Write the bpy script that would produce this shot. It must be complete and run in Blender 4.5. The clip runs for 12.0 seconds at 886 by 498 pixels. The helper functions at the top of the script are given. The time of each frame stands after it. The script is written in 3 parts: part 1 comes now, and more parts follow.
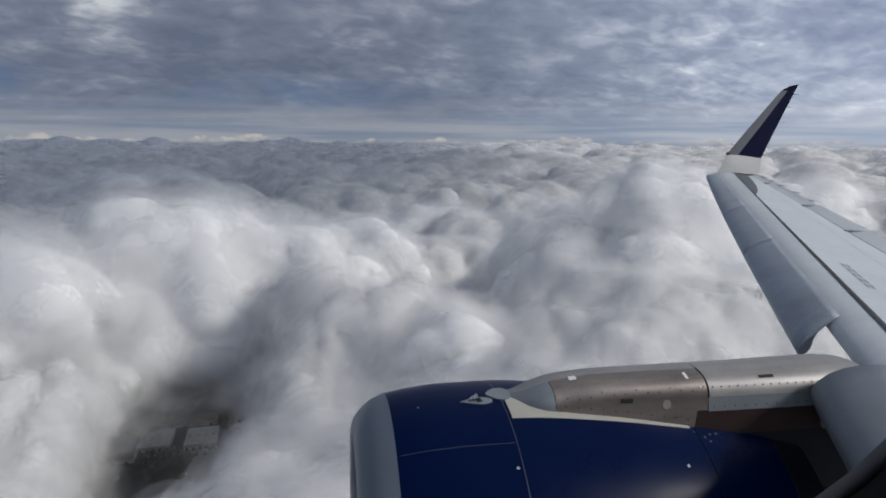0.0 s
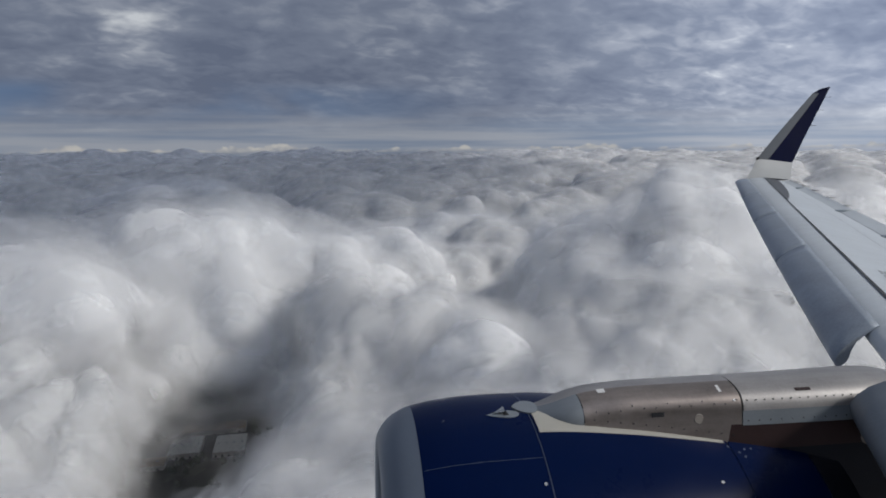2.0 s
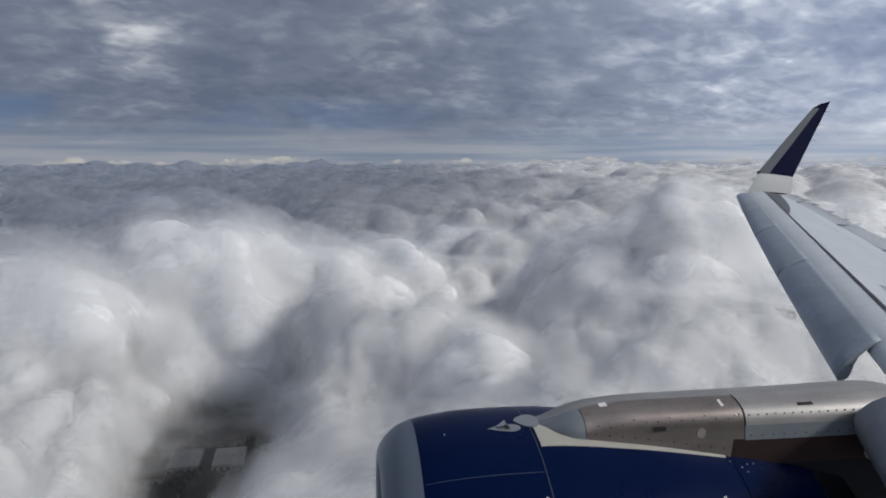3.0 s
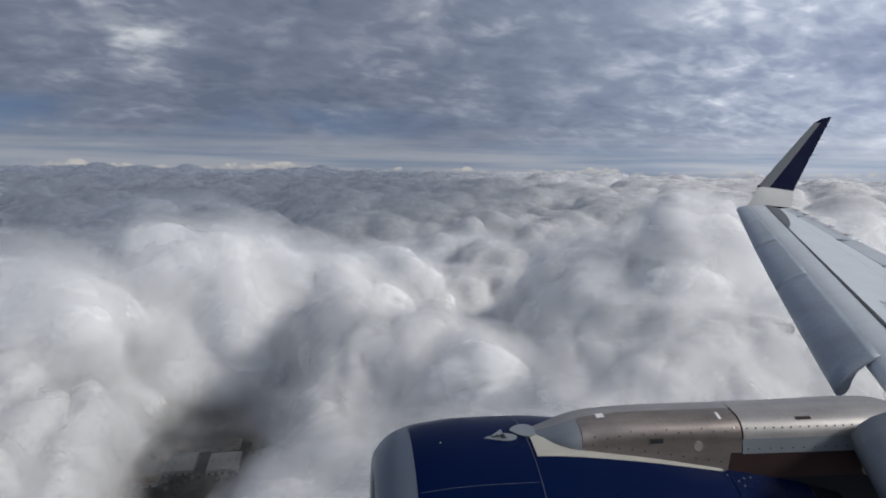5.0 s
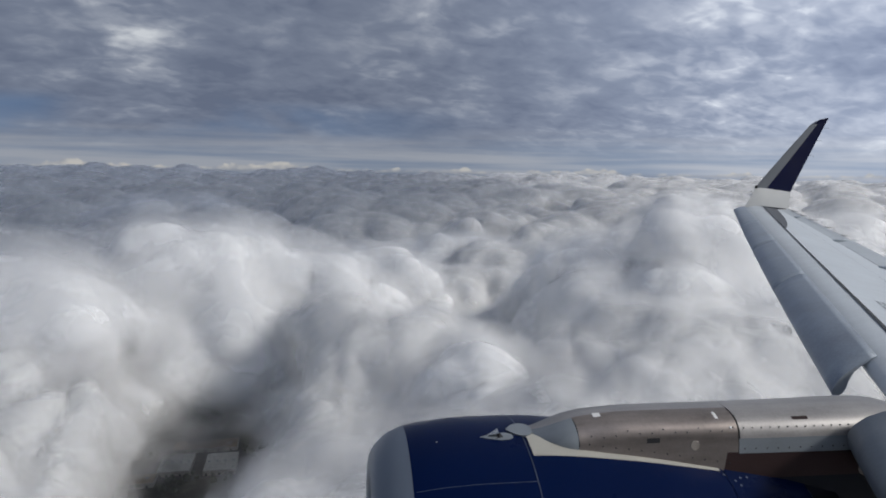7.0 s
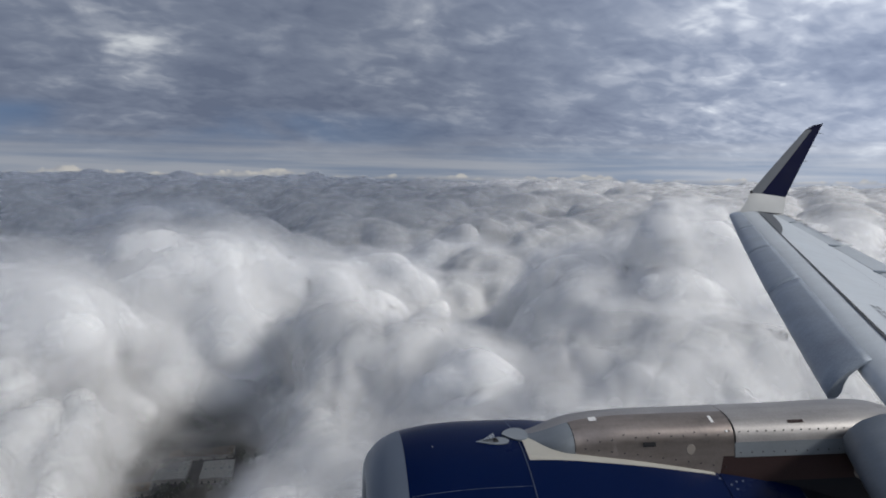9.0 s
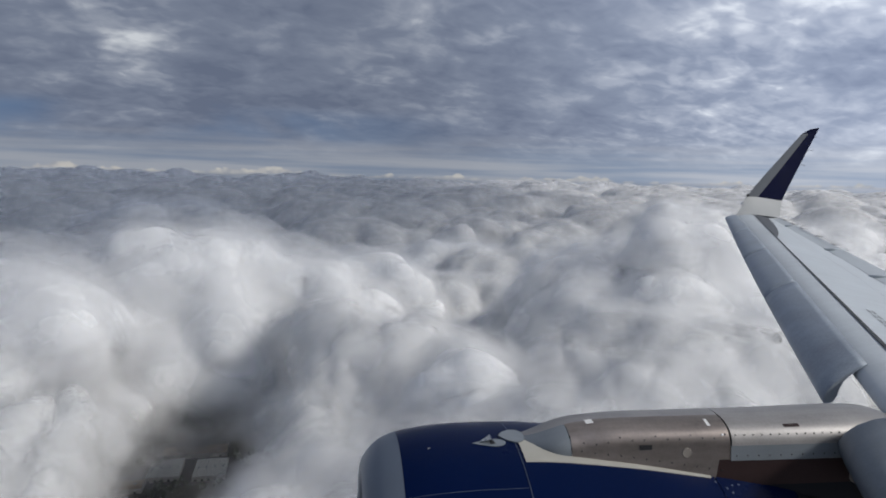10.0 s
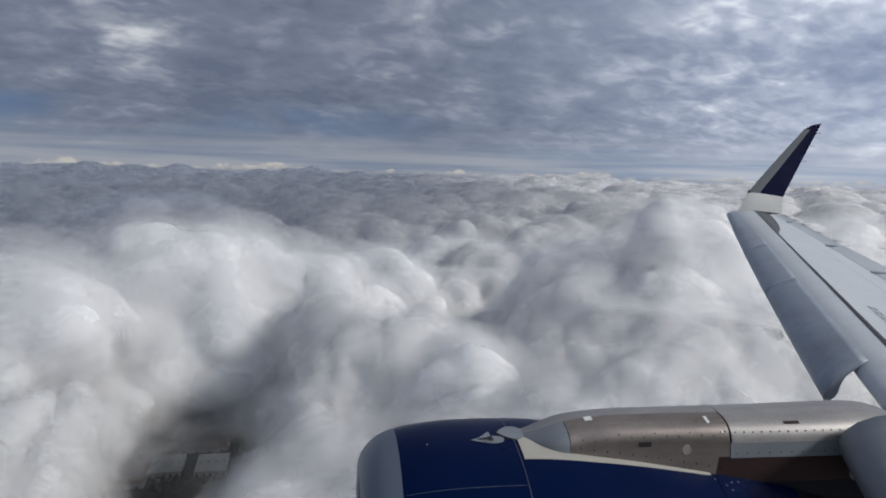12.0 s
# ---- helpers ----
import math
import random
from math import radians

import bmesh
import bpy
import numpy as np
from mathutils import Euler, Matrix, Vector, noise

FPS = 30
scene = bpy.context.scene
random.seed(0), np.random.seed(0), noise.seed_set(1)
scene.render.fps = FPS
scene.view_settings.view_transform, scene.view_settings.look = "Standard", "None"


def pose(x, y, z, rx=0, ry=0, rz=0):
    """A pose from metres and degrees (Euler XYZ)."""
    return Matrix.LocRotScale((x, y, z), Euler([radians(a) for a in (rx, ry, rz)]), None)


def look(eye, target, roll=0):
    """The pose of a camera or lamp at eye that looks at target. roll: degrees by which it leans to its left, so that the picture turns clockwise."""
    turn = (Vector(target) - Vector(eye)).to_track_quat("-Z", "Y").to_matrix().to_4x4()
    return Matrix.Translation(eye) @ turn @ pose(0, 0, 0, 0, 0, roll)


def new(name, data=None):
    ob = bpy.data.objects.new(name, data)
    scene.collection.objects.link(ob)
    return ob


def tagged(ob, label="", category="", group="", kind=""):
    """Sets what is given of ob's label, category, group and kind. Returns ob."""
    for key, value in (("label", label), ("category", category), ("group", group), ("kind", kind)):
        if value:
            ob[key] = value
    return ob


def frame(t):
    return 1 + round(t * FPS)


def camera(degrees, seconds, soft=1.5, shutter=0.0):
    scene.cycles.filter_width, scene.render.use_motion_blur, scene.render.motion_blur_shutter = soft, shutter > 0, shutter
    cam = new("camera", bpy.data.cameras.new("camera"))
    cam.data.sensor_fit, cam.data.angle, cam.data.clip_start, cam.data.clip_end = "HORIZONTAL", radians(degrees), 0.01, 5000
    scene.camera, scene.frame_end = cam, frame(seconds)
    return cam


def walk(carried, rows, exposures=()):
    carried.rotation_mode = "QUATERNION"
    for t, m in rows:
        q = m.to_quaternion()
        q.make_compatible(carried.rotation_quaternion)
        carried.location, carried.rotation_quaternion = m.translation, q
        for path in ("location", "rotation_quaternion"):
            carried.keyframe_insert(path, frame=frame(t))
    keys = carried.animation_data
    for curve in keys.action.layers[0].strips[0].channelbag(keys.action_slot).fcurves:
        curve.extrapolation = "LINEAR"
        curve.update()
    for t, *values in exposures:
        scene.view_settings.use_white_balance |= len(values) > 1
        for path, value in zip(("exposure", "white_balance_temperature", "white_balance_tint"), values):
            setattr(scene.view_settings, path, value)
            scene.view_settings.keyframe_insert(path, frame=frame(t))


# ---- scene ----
# The camera sits at an airliner's cabin window, 600 m over the ground; x right, y outwards from the window.
EYE = 600.0
cam = camera(67.0, 12.0, soft=1.8)
ROWS = [
    (0, -0.001, -0.063, -0.007, -9.08, -0.22, -2.11),
    (0.5, -0.003, -0.042, -0.012, -9.26, -0.62, -2.09),
    (1, 0.005, -0.005, -0.009, -9.41, 0.39, -1.85),
    (1.5, 0.013, 0.009, -0.003, -8.91, 0.86, -0.99),
    (2, 0.007, 0.003, 0.008, -8.42, 0.51, -0.04),
    (2.5, 0.010, -0.007, 0.017, -7.60, 0.62, 0.19),
    (3, -0.001, -0.008, 0.012, -7.33, 0.32, 0.07),
    (5, 0.002, 0.005, 0.003, -6.65, -0.73, 0.16),
    (5.5, -0.007, 0.008, -0.004, -6.69, -0.88, -0.00),
    (6, 0.000, 0.000, -0.000, -6.70, -0.79, 0.09),
    (6.5, 0.002, 0.002, -0.004, -6.65, -0.79, 0.03),
    (7, 0.011, 0.016, -0.013, -6.59, -0.87, -0.02),
    (9, 0.020, 0.013, -0.028, -6.05, -0.79, -0.32),
    (9.5, 0.005, 0.017, -0.022, -5.92, -1.10, -0.52),
    (10, 0.002, 0.020, -0.020, -6.05, -1.37, -0.61),
    (10.5, 0.001, 0.017, -0.019, -6.19, -1.54, -0.60),
    (11, -0.000, 0.036, -0.020, -6.28, -1.69, -0.62),
    (11.5, 0.014, 0.059, -0.016, -6.36, -1.69, -0.51),
    (12, 0.022, 0.048, -0.021, -6.41, -1.41, -0.50),
]
walk(cam, [(t, pose(x, y, EYE + z, 90 + pitch, roll, yaw)) for t, x, y, z, pitch, roll, yaw in ROWS],
     exposures=((0, -0.06), (1, -0.10), (2, -0.14), (2.5, -0.12), (3.2, -0.03), (5, 0.0), (12, 0.0)))

# ---- sky, sun ----
SUN_AZ, SUN_EL = radians(107), radians(34)      # clockwise from +y, above the horizon
SUN = Vector((math.sin(SUN_AZ) * math.cos(SUN_EL), math.cos(SUN_AZ) * math.cos(SUN_EL), math.sin(SUN_EL)))

lamp = bpy.data.lights.new("sun", "SUN")
lamp.energy, lamp.angle, lamp.color = 2.25, radians(9), (1.0, 0.96, 0.90)
scene.cycles.transparent_max_bounces = 48
new("sun", lamp).matrix_world = look(SUN * 3000, (0, 0, 0))


class Graph:
    """Short hand for node trees."""

    def __init__(self, tree):
        self.tree = tree
        tree.nodes.clear()

    def node(self, kind, **sockets):
        n = self.tree.nodes.new(kind)
        for key, value in sockets.items():
            s = n.inputs[key]
            if isinstance(value, bpy.types.NodeSocket):
                self.tree.links.new(value, s)
            else:
                s.default_value = value
        return n

    def link(self, a, b):
        self.tree.links.new(a, b)

    def m(self, op, a, b=0.0, c=0.0):
        n = self.tree.nodes.new("ShaderNodeMath")
        n.operation = op
        for i, value in enumerate((a, b, c)):
            if isinstance(value, bpy.types.NodeSocket):
                self.tree.links.new(value, n.inputs[i])
            else:
                n.inputs[i].default_value = value
        return n.outputs[0]

    def step(self, lo, hi, x):
        n = self.tree.nodes.new("ShaderNodeMapRange")
        n.interpolation_type = "SMOOTHSTEP"
        for i, value in enumerate((x, lo, hi)):
            if isinstance(value, bpy.types.NodeSocket):
                self.tree.links.new(value, n.inputs[i])
            else:
                n.inputs[i].default_value = value
        return n.outputs[0]

    def vec(self, x, y, z):
        n = self.tree.nodes.new("ShaderNodeCombineXYZ")
        for i, value in enumerate((x, y, z)):
            if isinstance(value, bpy.types.NodeSocket):
                self.tree.links.new(value, n.inputs[i])
            else:
                n.inputs[i].default_value = value
        return n.outputs[0]

    def noise(self, v, scale, detail=4.0, rough=0.5, warp=0.0):
        n = self.node("ShaderNodeTexNoise", Scale=scale, Detail=detail, Roughness=rough, Distortion=warp)
        if v is not None:
            self.link(v, n.inputs["Vector"])
        return n.outputs["Fac"]

    def ramp(self, x, stops):
        n = self.tree.nodes.new("ShaderNodeValToRGB")
        while len(n.color_ramp.elements) < len(stops):
            n.color_ramp.elements.new(0.5)
        for e, (at, col) in zip(n.color_ramp.elements, stops):
            e.position, e.color = at, (*col, 1)
        self.link(x, n.inputs[0])
        return n.outputs[0]

    def mix(self, f, a, b, how="MIX"):
        n = self.tree.nodes.new("ShaderNodeMix")
        n.data_type, n.blend_type = "RGBA", how
        for i, value in ((0, f), (6, a), (7, b)):
            if isinstance(value, bpy.types.NodeSocket):
                self.tree.links.new(value, n.inputs[i])
            else:
                n.inputs[i].default_value = value if i == 0 else (*value, 1)
        return n.outputs[2]

    def times(self, col, f):
        n = self.tree.nodes.new("ShaderNodeVectorMath")
        n.operation = "SCALE"
        self.link(col, n.inputs[0])
        self.link(f, n.inputs["Scale"])
        return n.outputs[0]


def build_sky():
    world = bpy.data.worlds.new("sky")
    scene.world = world
    world.use_nodes = True
    g = Graph(world.node_tree)
    d = g.node("ShaderNodeTexCoord").outputs["Generated"]
    sep = g.node("ShaderNodeSeparateXYZ", Vector=d).outputs
    x, y, z = sep[0], sep[1], sep[2]
    # the high deck is thinner, and so brighter, towards one side
    dot = g.node("ShaderNodeVectorMath")
    dot.operation = "DOT_PRODUCT"
    g.link(d, dot.inputs[0])
    dot.inputs[1].default_value = (0.93, 0.17, 0.32)
    glow = g.m("MULTIPLY", g.step(0.10, 0.85, dot.outputs["Value"]), 0.50)

    blue = g.tree.nodes.new("ShaderNodeTexSky")
    blue.sky_type, blue.sun_disc = "NISHITA", False
    blue.sun_elevation, blue.sun_rotation = SUN_EL, SUN_AZ
    lifted = g.vec(x, y, g.m("ADD", g.m("MAXIMUM", z, 0.0), 0.45))
    g.link(lifted, blue.inputs[0])
    clear = g.mix(1.0, blue.outputs[0], (0.1, 0.1, 0.1), "MULTIPLY")

    # upper deck of altocumulus, seen from below as a flat sheet
    t = g.m("DIVIDE", 1.0, g.m("ADD", g.m("MAXIMUM", z, 0.0), 0.30))
    u, v = g.m("MULTIPLY", x, t), g.m("MULTIPLY", y, t)
    flat = g.vec(u, v, 0.0)
    # ripples lie across the wind: long in one direction
    ru = g.m("ADD", g.m("MULTIPLY", u, 0.90), g.m("MULTIPLY", v, 0.44))
    rv = g.m("SUBTRACT", g.m("MULTIPLY", v, 0.90), g.m("MULTIPLY", u, 0.44))
    ripple = g.vec(g.m("MULTIPLY", ru, 0.9), g.m("MULTIPLY", rv, 1.2), 0.0)
    big = g.noise(flat, 1.9, 3, 0.5, 0.3)
    mid = g.noise(flat, 6.0, 4, 0.5, 0.4)
    fine = g.noise(ripple, 15.0, 2, 0.5, 0.5)
    patch = g.step(0.40, 0.60, g.noise(flat, 1.6, 2, 0.5))
    body = g.m("ADD", g.m("MULTIPLY", big, 0.40), g.m("ADD", g.m("MULTIPLY", mid, 0.46), g.m("MULTIPLY", fine, g.m("ADD", 0.15, g.m("MULTIPLY", patch, 0.13)))))
    body = g.m("SUBTRACT", body, g.m("ADD", g.m("MULTIPLY", patch, 0.065), 0.01))
    # brighter thin places
    thin = g.m("ADD", body, g.m("MULTIPLY", glow, 0.20))
    # two thin bright places and a thick dark bank in the deck
    for way, power, gain in (((-0.389, 0.905, 0.173), 900.0, 0.17), ((-0.044, 0.972, 0.231), 1400.0, 0.16), ((-0.338, 0.933, 0.123), 260.0, -0.05)):
        spot = g.tree.nodes.new("ShaderNodeVectorMath")
        spot.operation = "DOT_PRODUCT"
        g.link(d, spot.inputs[0])
        spot.inputs[1].default_value = way
        near_spot = g.m("POWER", g.m("MAXIMUM", spot.outputs["Value"], 0.0), power)
        thin = g.m("ADD", thin, g.m("MULTIPLY", g.m("MULTIPLY", near_spot, gain), g.m("ADD", 0.35, g.m("MULTIPLY", mid, 1.3))))
    cloud = g.ramp(thin, ((0.38, (0.122, 0.148, 0.214)), (0.53, (0.172, 0.202, 0.272)), (0.64, (0.265, 0.295, 0.362)), (0.80, (0.56, 0.59, 0.63))))
    cloud = g.times(cloud, g.m("ADD", 1.02, g.m("MULTIPLY", glow, 2.1)))
    gap = g.m("MULTIPLY", g.step(0.60, 0.46, g.noise(flat, 1.0, 4, 0.5, 0.2)), g.m("MULTIPLY", g.m("MULTIPLY", g.step(0.10, 0.075, z), g.step(0.03, 0.055, z)), g.step(0.15, -0.30, x)))
    sky = g.mix(g.m("MULTIPLY", gap, 0.8), cloud, clear)
    # pale haze low over the horizon
    haze = g.step(0.075, 0.010, z)
    streak = g.noise(g.vec(g.m("MULTIPLY", x, 3.0), g.m("MULTIPLY", y, 3.0), g.m("MULTIPLY", z, 70.0)), 1.0, 4)
    pale = g.ramp(streak, ((0.38, (0.19, 0.235, 0.315)), (0.60, (0.31, 0.335, 0.385))))
    pale = g.times(pale, g.m("ADD", 1.0, g.m("MULTIPLY", glow, 1.5)))
    sky = g.mix(g.m("MULTIPLY", haze, 0.95), sky, pale)
    # far sunlit cumulus tops along the horizon
    ring = g.vec(x, y, 0.0)
    tall = g.m("MULTIPLY", g.step(0.47, 0.70, g.noise(ring, 9.0, 5, 0.6)), 0.013)
    lump = g.noise(g.vec(g.m("MULTIPLY", x, 60.0), g.m("MULTIPLY", y, 60.0), g.m("MULTIPLY", z, 110.0)), 1.0, 3)
    top = g.m("ADD", tall, g.m("MULTIPLY", g.m("SUBTRACT", lump, 0.5), 0.009))
    puff = g.step(-0.0015, 0.0015, g.m("SUBTRACT", top, z))
    warm = g.ramp(lump, ((0.35, (0.30, 0.31, 0.34)), (0.60, (0.60, 0.57, 0.51))))
    sky = g.mix(g.m("MULTIPLY", puff, 0.6), sky, warm)

    # the far cloud deck below the horizon
    down = g.m("ADD", g.m("MAXIMUM", g.m("MULTIPLY", z, -1.0), 0.0), 0.022)
    row = g.m("MULTIPLY", g.m("LOGARITHM", down, 2.718), 3.6)
    fu = g.m("MULTIPLY", x, 26.0)
    wob = g.noise(g.vec(fu, row, 0.0), 0.9, 4, 0.6)
    wob2 = g.noise(g.vec(fu, row, 7.0), 0.9, 4, 0.6)
    fu, row = g.m("ADD", fu, g.m("MULTIPLY", wob, 1.6)), g.m("ADD", row, g.m("MULTIPLY", wob2, 1.1))

    def heaps(a, b, scale):
        n = g.node("ShaderNodeTexVoronoi", Vector=g.vec(a, b, 0.0), Scale=scale)
        n.feature = "SMOOTH_F1"
        n.inputs["Smoothness"].default_value = 0.55
        return n.outputs["Distance"]

    def height(a, b):
        return g.m("SUBTRACT", 1.0, g.m("ADD", g.m("MULTIPLY", heaps(a, b, 0.55), 0.75), g.m("MULTIPLY", heaps(a, b, 1.5), 0.32)))

    far = height(fu, row)
    lit = height(g.m("ADD", fu, 0.10), g.m("SUBTRACT", row, 0.22))
    patch = g.noise(g.vec(fu, row, 3.0), 0.22, 3, 0.5)
    relief = g.m("ADD", g.m("MULTIPLY", g.m("SUBTRACT", far, lit), 1.1), g.m("ADD", g.m("MULTIPLY", patch, 0.45), g.m("MULTIPLY", far, 0.46)))
    deck = g.ramp(relief, ((0.28, (0.120, 0.145, 0.205)), (0.52, (0.170, 0.195, 0.255)), (0.76, (0.31, 0.33, 0.38))))
    deck = g.times(deck, g.m("ADD", 0.85, g.m("MULTIPLY", glow, 1.7)))
    deck = g.mix(g.m("MULTIPLY", g.step(-0.022, 0.0, z), 0.55), deck, pale)
    below = g.step(0.0035, -0.0045, z)
    sky = g.mix(below, sky, deck)
    out = g.node("ShaderNodeOutputWorld")
    g.link(g.node("ShaderNodeBackground", Color=sky, Strength=1.0).outputs[0], out.inputs[0])


build_sky()

# ---- materials ----
def material(name):
    mat = bpy.data.materials.new(name)
    mat.use_nodes = True
    return mat, Graph(mat.node_tree)


def finish(g, shader):
    g.link(shader, g.node("ShaderNodeOutputMaterial").inputs[0])


def coords(g):
    return g.node("ShaderNodeTexCoord").outputs["Object"]


def bump(g, height, strength, distance):
    return g.node("ShaderNodeBump", Height=height, Strength=strength, Distance=distance).outputs[0]


def painted(name, colour, rough, metal=0.0, wear=0.15, grain=3.0, coat=0.0, streaks=0.0, relief=0.02, gloss=0.5):
    """Painted or bare sheet metal: colour, with soft stains, fine grain and streaks along the airflow."""
    mat, g = material(name)
    p = coords(g)
    flow = g.node("ShaderNodeMapping", Vector=p, Scale=(0.5, 4.0, 4.0)).outputs[0]
    stain = g.noise(p, grain, 5, 0.6)
    fine = g.noise(p, grain * 22, 3, 0.6)
    run = g.noise(flow, grain * 1.5, 4, 0.6)
    f = g.m("ADD", g.m("MULTIPLY", g.m("SUBTRACT", stain, 0.5), wear * 2), g.m("MULTIPLY", g.m("SUBTRACT", fine, 0.5), wear))
    f = g.m("ADD", f, g.m("MULTIPLY", g.m("SUBTRACT", run, 0.5), streaks))
    col = g.times(g.mix(0.0, colour, colour), g.m("ADD", 1.0, f))
    r = g.m("ADD", rough, g.m("MULTIPLY", g.m("SUBTRACT", stain, 0.5), 0.25))
    b = g.node("ShaderNodeBsdfPrincipled", Roughness=r, Metallic=metal)
    b.inputs["Specular IOR Level"].default_value = gloss
    b.inputs["Coat Weight"].default_value = coat
    b.inputs["Coat Roughness"].default_value = 0.08
    g.link(col, b.inputs["Base Color"])
    g.link(bump(g, g.m("ADD", stain, g.m("MULTIPLY", fine, 0.1)), relief, 0.05), b.inputs["Normal"])
    finish(g, b.outputs[0])
    return mat


def cloud_material():
    """Dense cloud: white, with light wandering tens of metres through it."""
    mat, g = material("cloud")
    p = coords(g)
    col = g.mix(g.noise(p, 0.02, 5, 0.6), (0.86, 0.87, 0.89), (0.93, 0.93, 0.925))
    b = g.node("ShaderNodeBsdfPrincipled", Roughness=1.0)
    b.inputs["Specular IOR Level"].default_value = 0.0
    b.inputs["Subsurface Weight"].default_value = 1.0
    b.inputs["Subsurface Radius"].default_value = (1.0, 1.0, 1.0)
    b.inputs["Subsurface Scale"].default_value = 9.0
    g.link(col, b.inputs["Base Color"])
    finish(g, b.outputs[0])
    return mat


def sheet_material():
    """Cloud sheet that thins out where its cover is low."""
    mat, g = material("cloud_sheet")
    p = coords(g)
    cover = g.node("ShaderNodeAttribute")
    cover.attribute_name = "cover"
    f = g.m("MULTIPLY", cover.outputs["Fac"], g.m("ADD", 0.4, g.noise(p, 0.03, 4, 0.55)))
    mixer = g.node("ShaderNodeMixShader", Fac=g.step(0.05, 0.95, f))
    g.link(g.node("ShaderNodeBsdfTransparent").outputs[0], mixer.inputs[1])
    body = g.node("ShaderNodeMixShader", Fac=0.32)
    for i, kind in ((1, "ShaderNodeBsdfDiffuse"), (2, "ShaderNodeBsdfTranslucent")):
        g.link(g.node(kind, Color=(0.89, 0.895, 0.90, 1)).outputs[0], body.inputs[i])
    g.link(body.outputs[0], mixer.inputs[2])
    finish(g, mixer.outputs[0])
    return mat


def veil_material(name, alpha, lo, hi):
    """Thin cloud: uneven, mostly seen through."""
    mat, g = material(name)
    p = coords(g)
    cover = g.node("ShaderNodeAttribute")
    cover.attribute_name = "cover"
    torn = g.m("ADD", 0.40, g.m("MULTIPLY", 0.60, g.step(lo, hi, g.noise(p, 0.022, 2, 0.5, 0.2))))
    mixer = g.node("ShaderNodeMixShader", Fac=g.m("MULTIPLY", g.m("MULTIPLY", torn, alpha), cover.outputs["Fac"]))
    body = g.node("ShaderNodeMixShader", Fac=0.5)
    for i, kind in ((1, "ShaderNodeBsdfDiffuse"), (2, "ShaderNodeBsdfTranslucent")):
        g.link(g.node(kind, Color=(0.91, 0.915, 0.92, 1)).outputs[0], body.inputs[i])
    g.link(g.node("ShaderNodeBsdfTransparent").outputs[0], mixer.inputs[1])
    g.link(body.outputs[0], mixer.inputs[2])
    finish(g, mixer.outputs[0])
    return mat


CLOUD = cloud_material()
SHEET = sheet_material()
VEILS = [veil_material("thin_cloud", 0.33 - 0.036 * k, 0.30 + 0.03 * k, 0.58 + 0.03 * k) for k in range(6)]
NAVY = painted("navy_paint", (0.0008, 0.0066, 0.040), 0.30, 0.0, 0.12, 2.0, 0.0, 0.1, 0.006, 0.05)
NAVY_TAIL = painted("navy_winglet_paint", (0.003, 0.005, 0.026), 0.75, 0.0, 0.1, 2.0, gloss=0.05)
LIP = painted("brushed_lip_metal", (0.145, 0.175, 0.22), 0.45, 0.3, 0.10, 3.0)
GREY = painted("wing_grey_paint", (0.50, 0.54, 0.57), 0.50, 0.0, 0.14, 1.2, 0.0, 0.22, gloss=0.4)
GREY_DARK = painted("dark_grey_finish", (0.115, 0.125, 0.14), 0.7, 0.0, 0.12, 2.0, gloss=0.1)
FADED = painted("faded_marking", (0.30, 0.325, 0.345), 0.6, 0.0, 0.2, 6.0, gloss=0.2)
SLAT = painted("slat_aluminium", (0.27, 0.31, 0.36), 0.44, 0.25, 0.50, 1.5, 0.0, 0.16)
# Darker than SLAT; used on the inboard slat alone.
SLAT_DARK = painted("dark_slat_aluminium", (0.15, 0.175, 0.20), 0.5, 0.2, 0.3, 1.6, 0.0, 0.2)
PYLON = painted("pylon_metal", (0.33, 0.32, 0.315), 0.50, 0.55, 0.32, 2.2, 0.0, 0.55)
PYLON_SIDE = painted("heat_tinted_metal", (0.27, 0.235, 0.215), 0.36, 0.85, 0.35, 1.6, 0.0, 0.9)
PANEL = painted("panel_grey", (0.19, 0.215, 0.24), 0.48, 0.1, 0.16, 3.0, 0.0, 0.2)
CREAM = painted("cream_sealant", (0.38, 0.37, 0.33), 0.55, 0.0, 0.14, 6.0)
MAROON = painted("dark_maroon_metal", (0.030, 0.016, 0.016), 0.5, 0.0, 0.3, 2.0, gloss=0.25)
# Near-black stands in for the dark reflection on the aft cowl.
DARK_REFLECT = painted("dark_reflection_metal", (0.006, 0.007, 0.013), 0.45, 0.0, 0.3, 2.0, gloss=0.2)
WHITE = painted("white_paint", (0.42, 0.43, 0.425), 0.55, 0.0, 0.10, 3.0, gloss=0.3)
DARK = painted("dark_gap", (0.012, 0.013, 0.016), 0.6, 0.0, 0.2, 4.0)
STEEL_WHITE = painted("white_placard", (0.75, 0.75, 0.74), 0.5, 0.0, 0.08, 20.0)
STEEL = painted("bright_fastener", (0.62, 0.62, 0.60), 0.25, 0.9, 0.1, 20.0)
SEAM = painted("seam_sealant", (0.075, 0.095, 0.15), 0.5, 0.0, 0.1, 8.0)
PLASTIC = painted("dark_cabin_plastic", (0.007, 0.007, 0.008), 0.6, 0.0, 0.15, 30.0, gloss=0.3)
GASKET = painted("grey_window_gasket", (0.16, 0.155, 0.16), 0.5, 0.0, 0.15, 30.0)
TAN = painted("tan_cover_paint", (0.25, 0.225, 0.20), 0.5, 0.0, 0.15, 8.0)

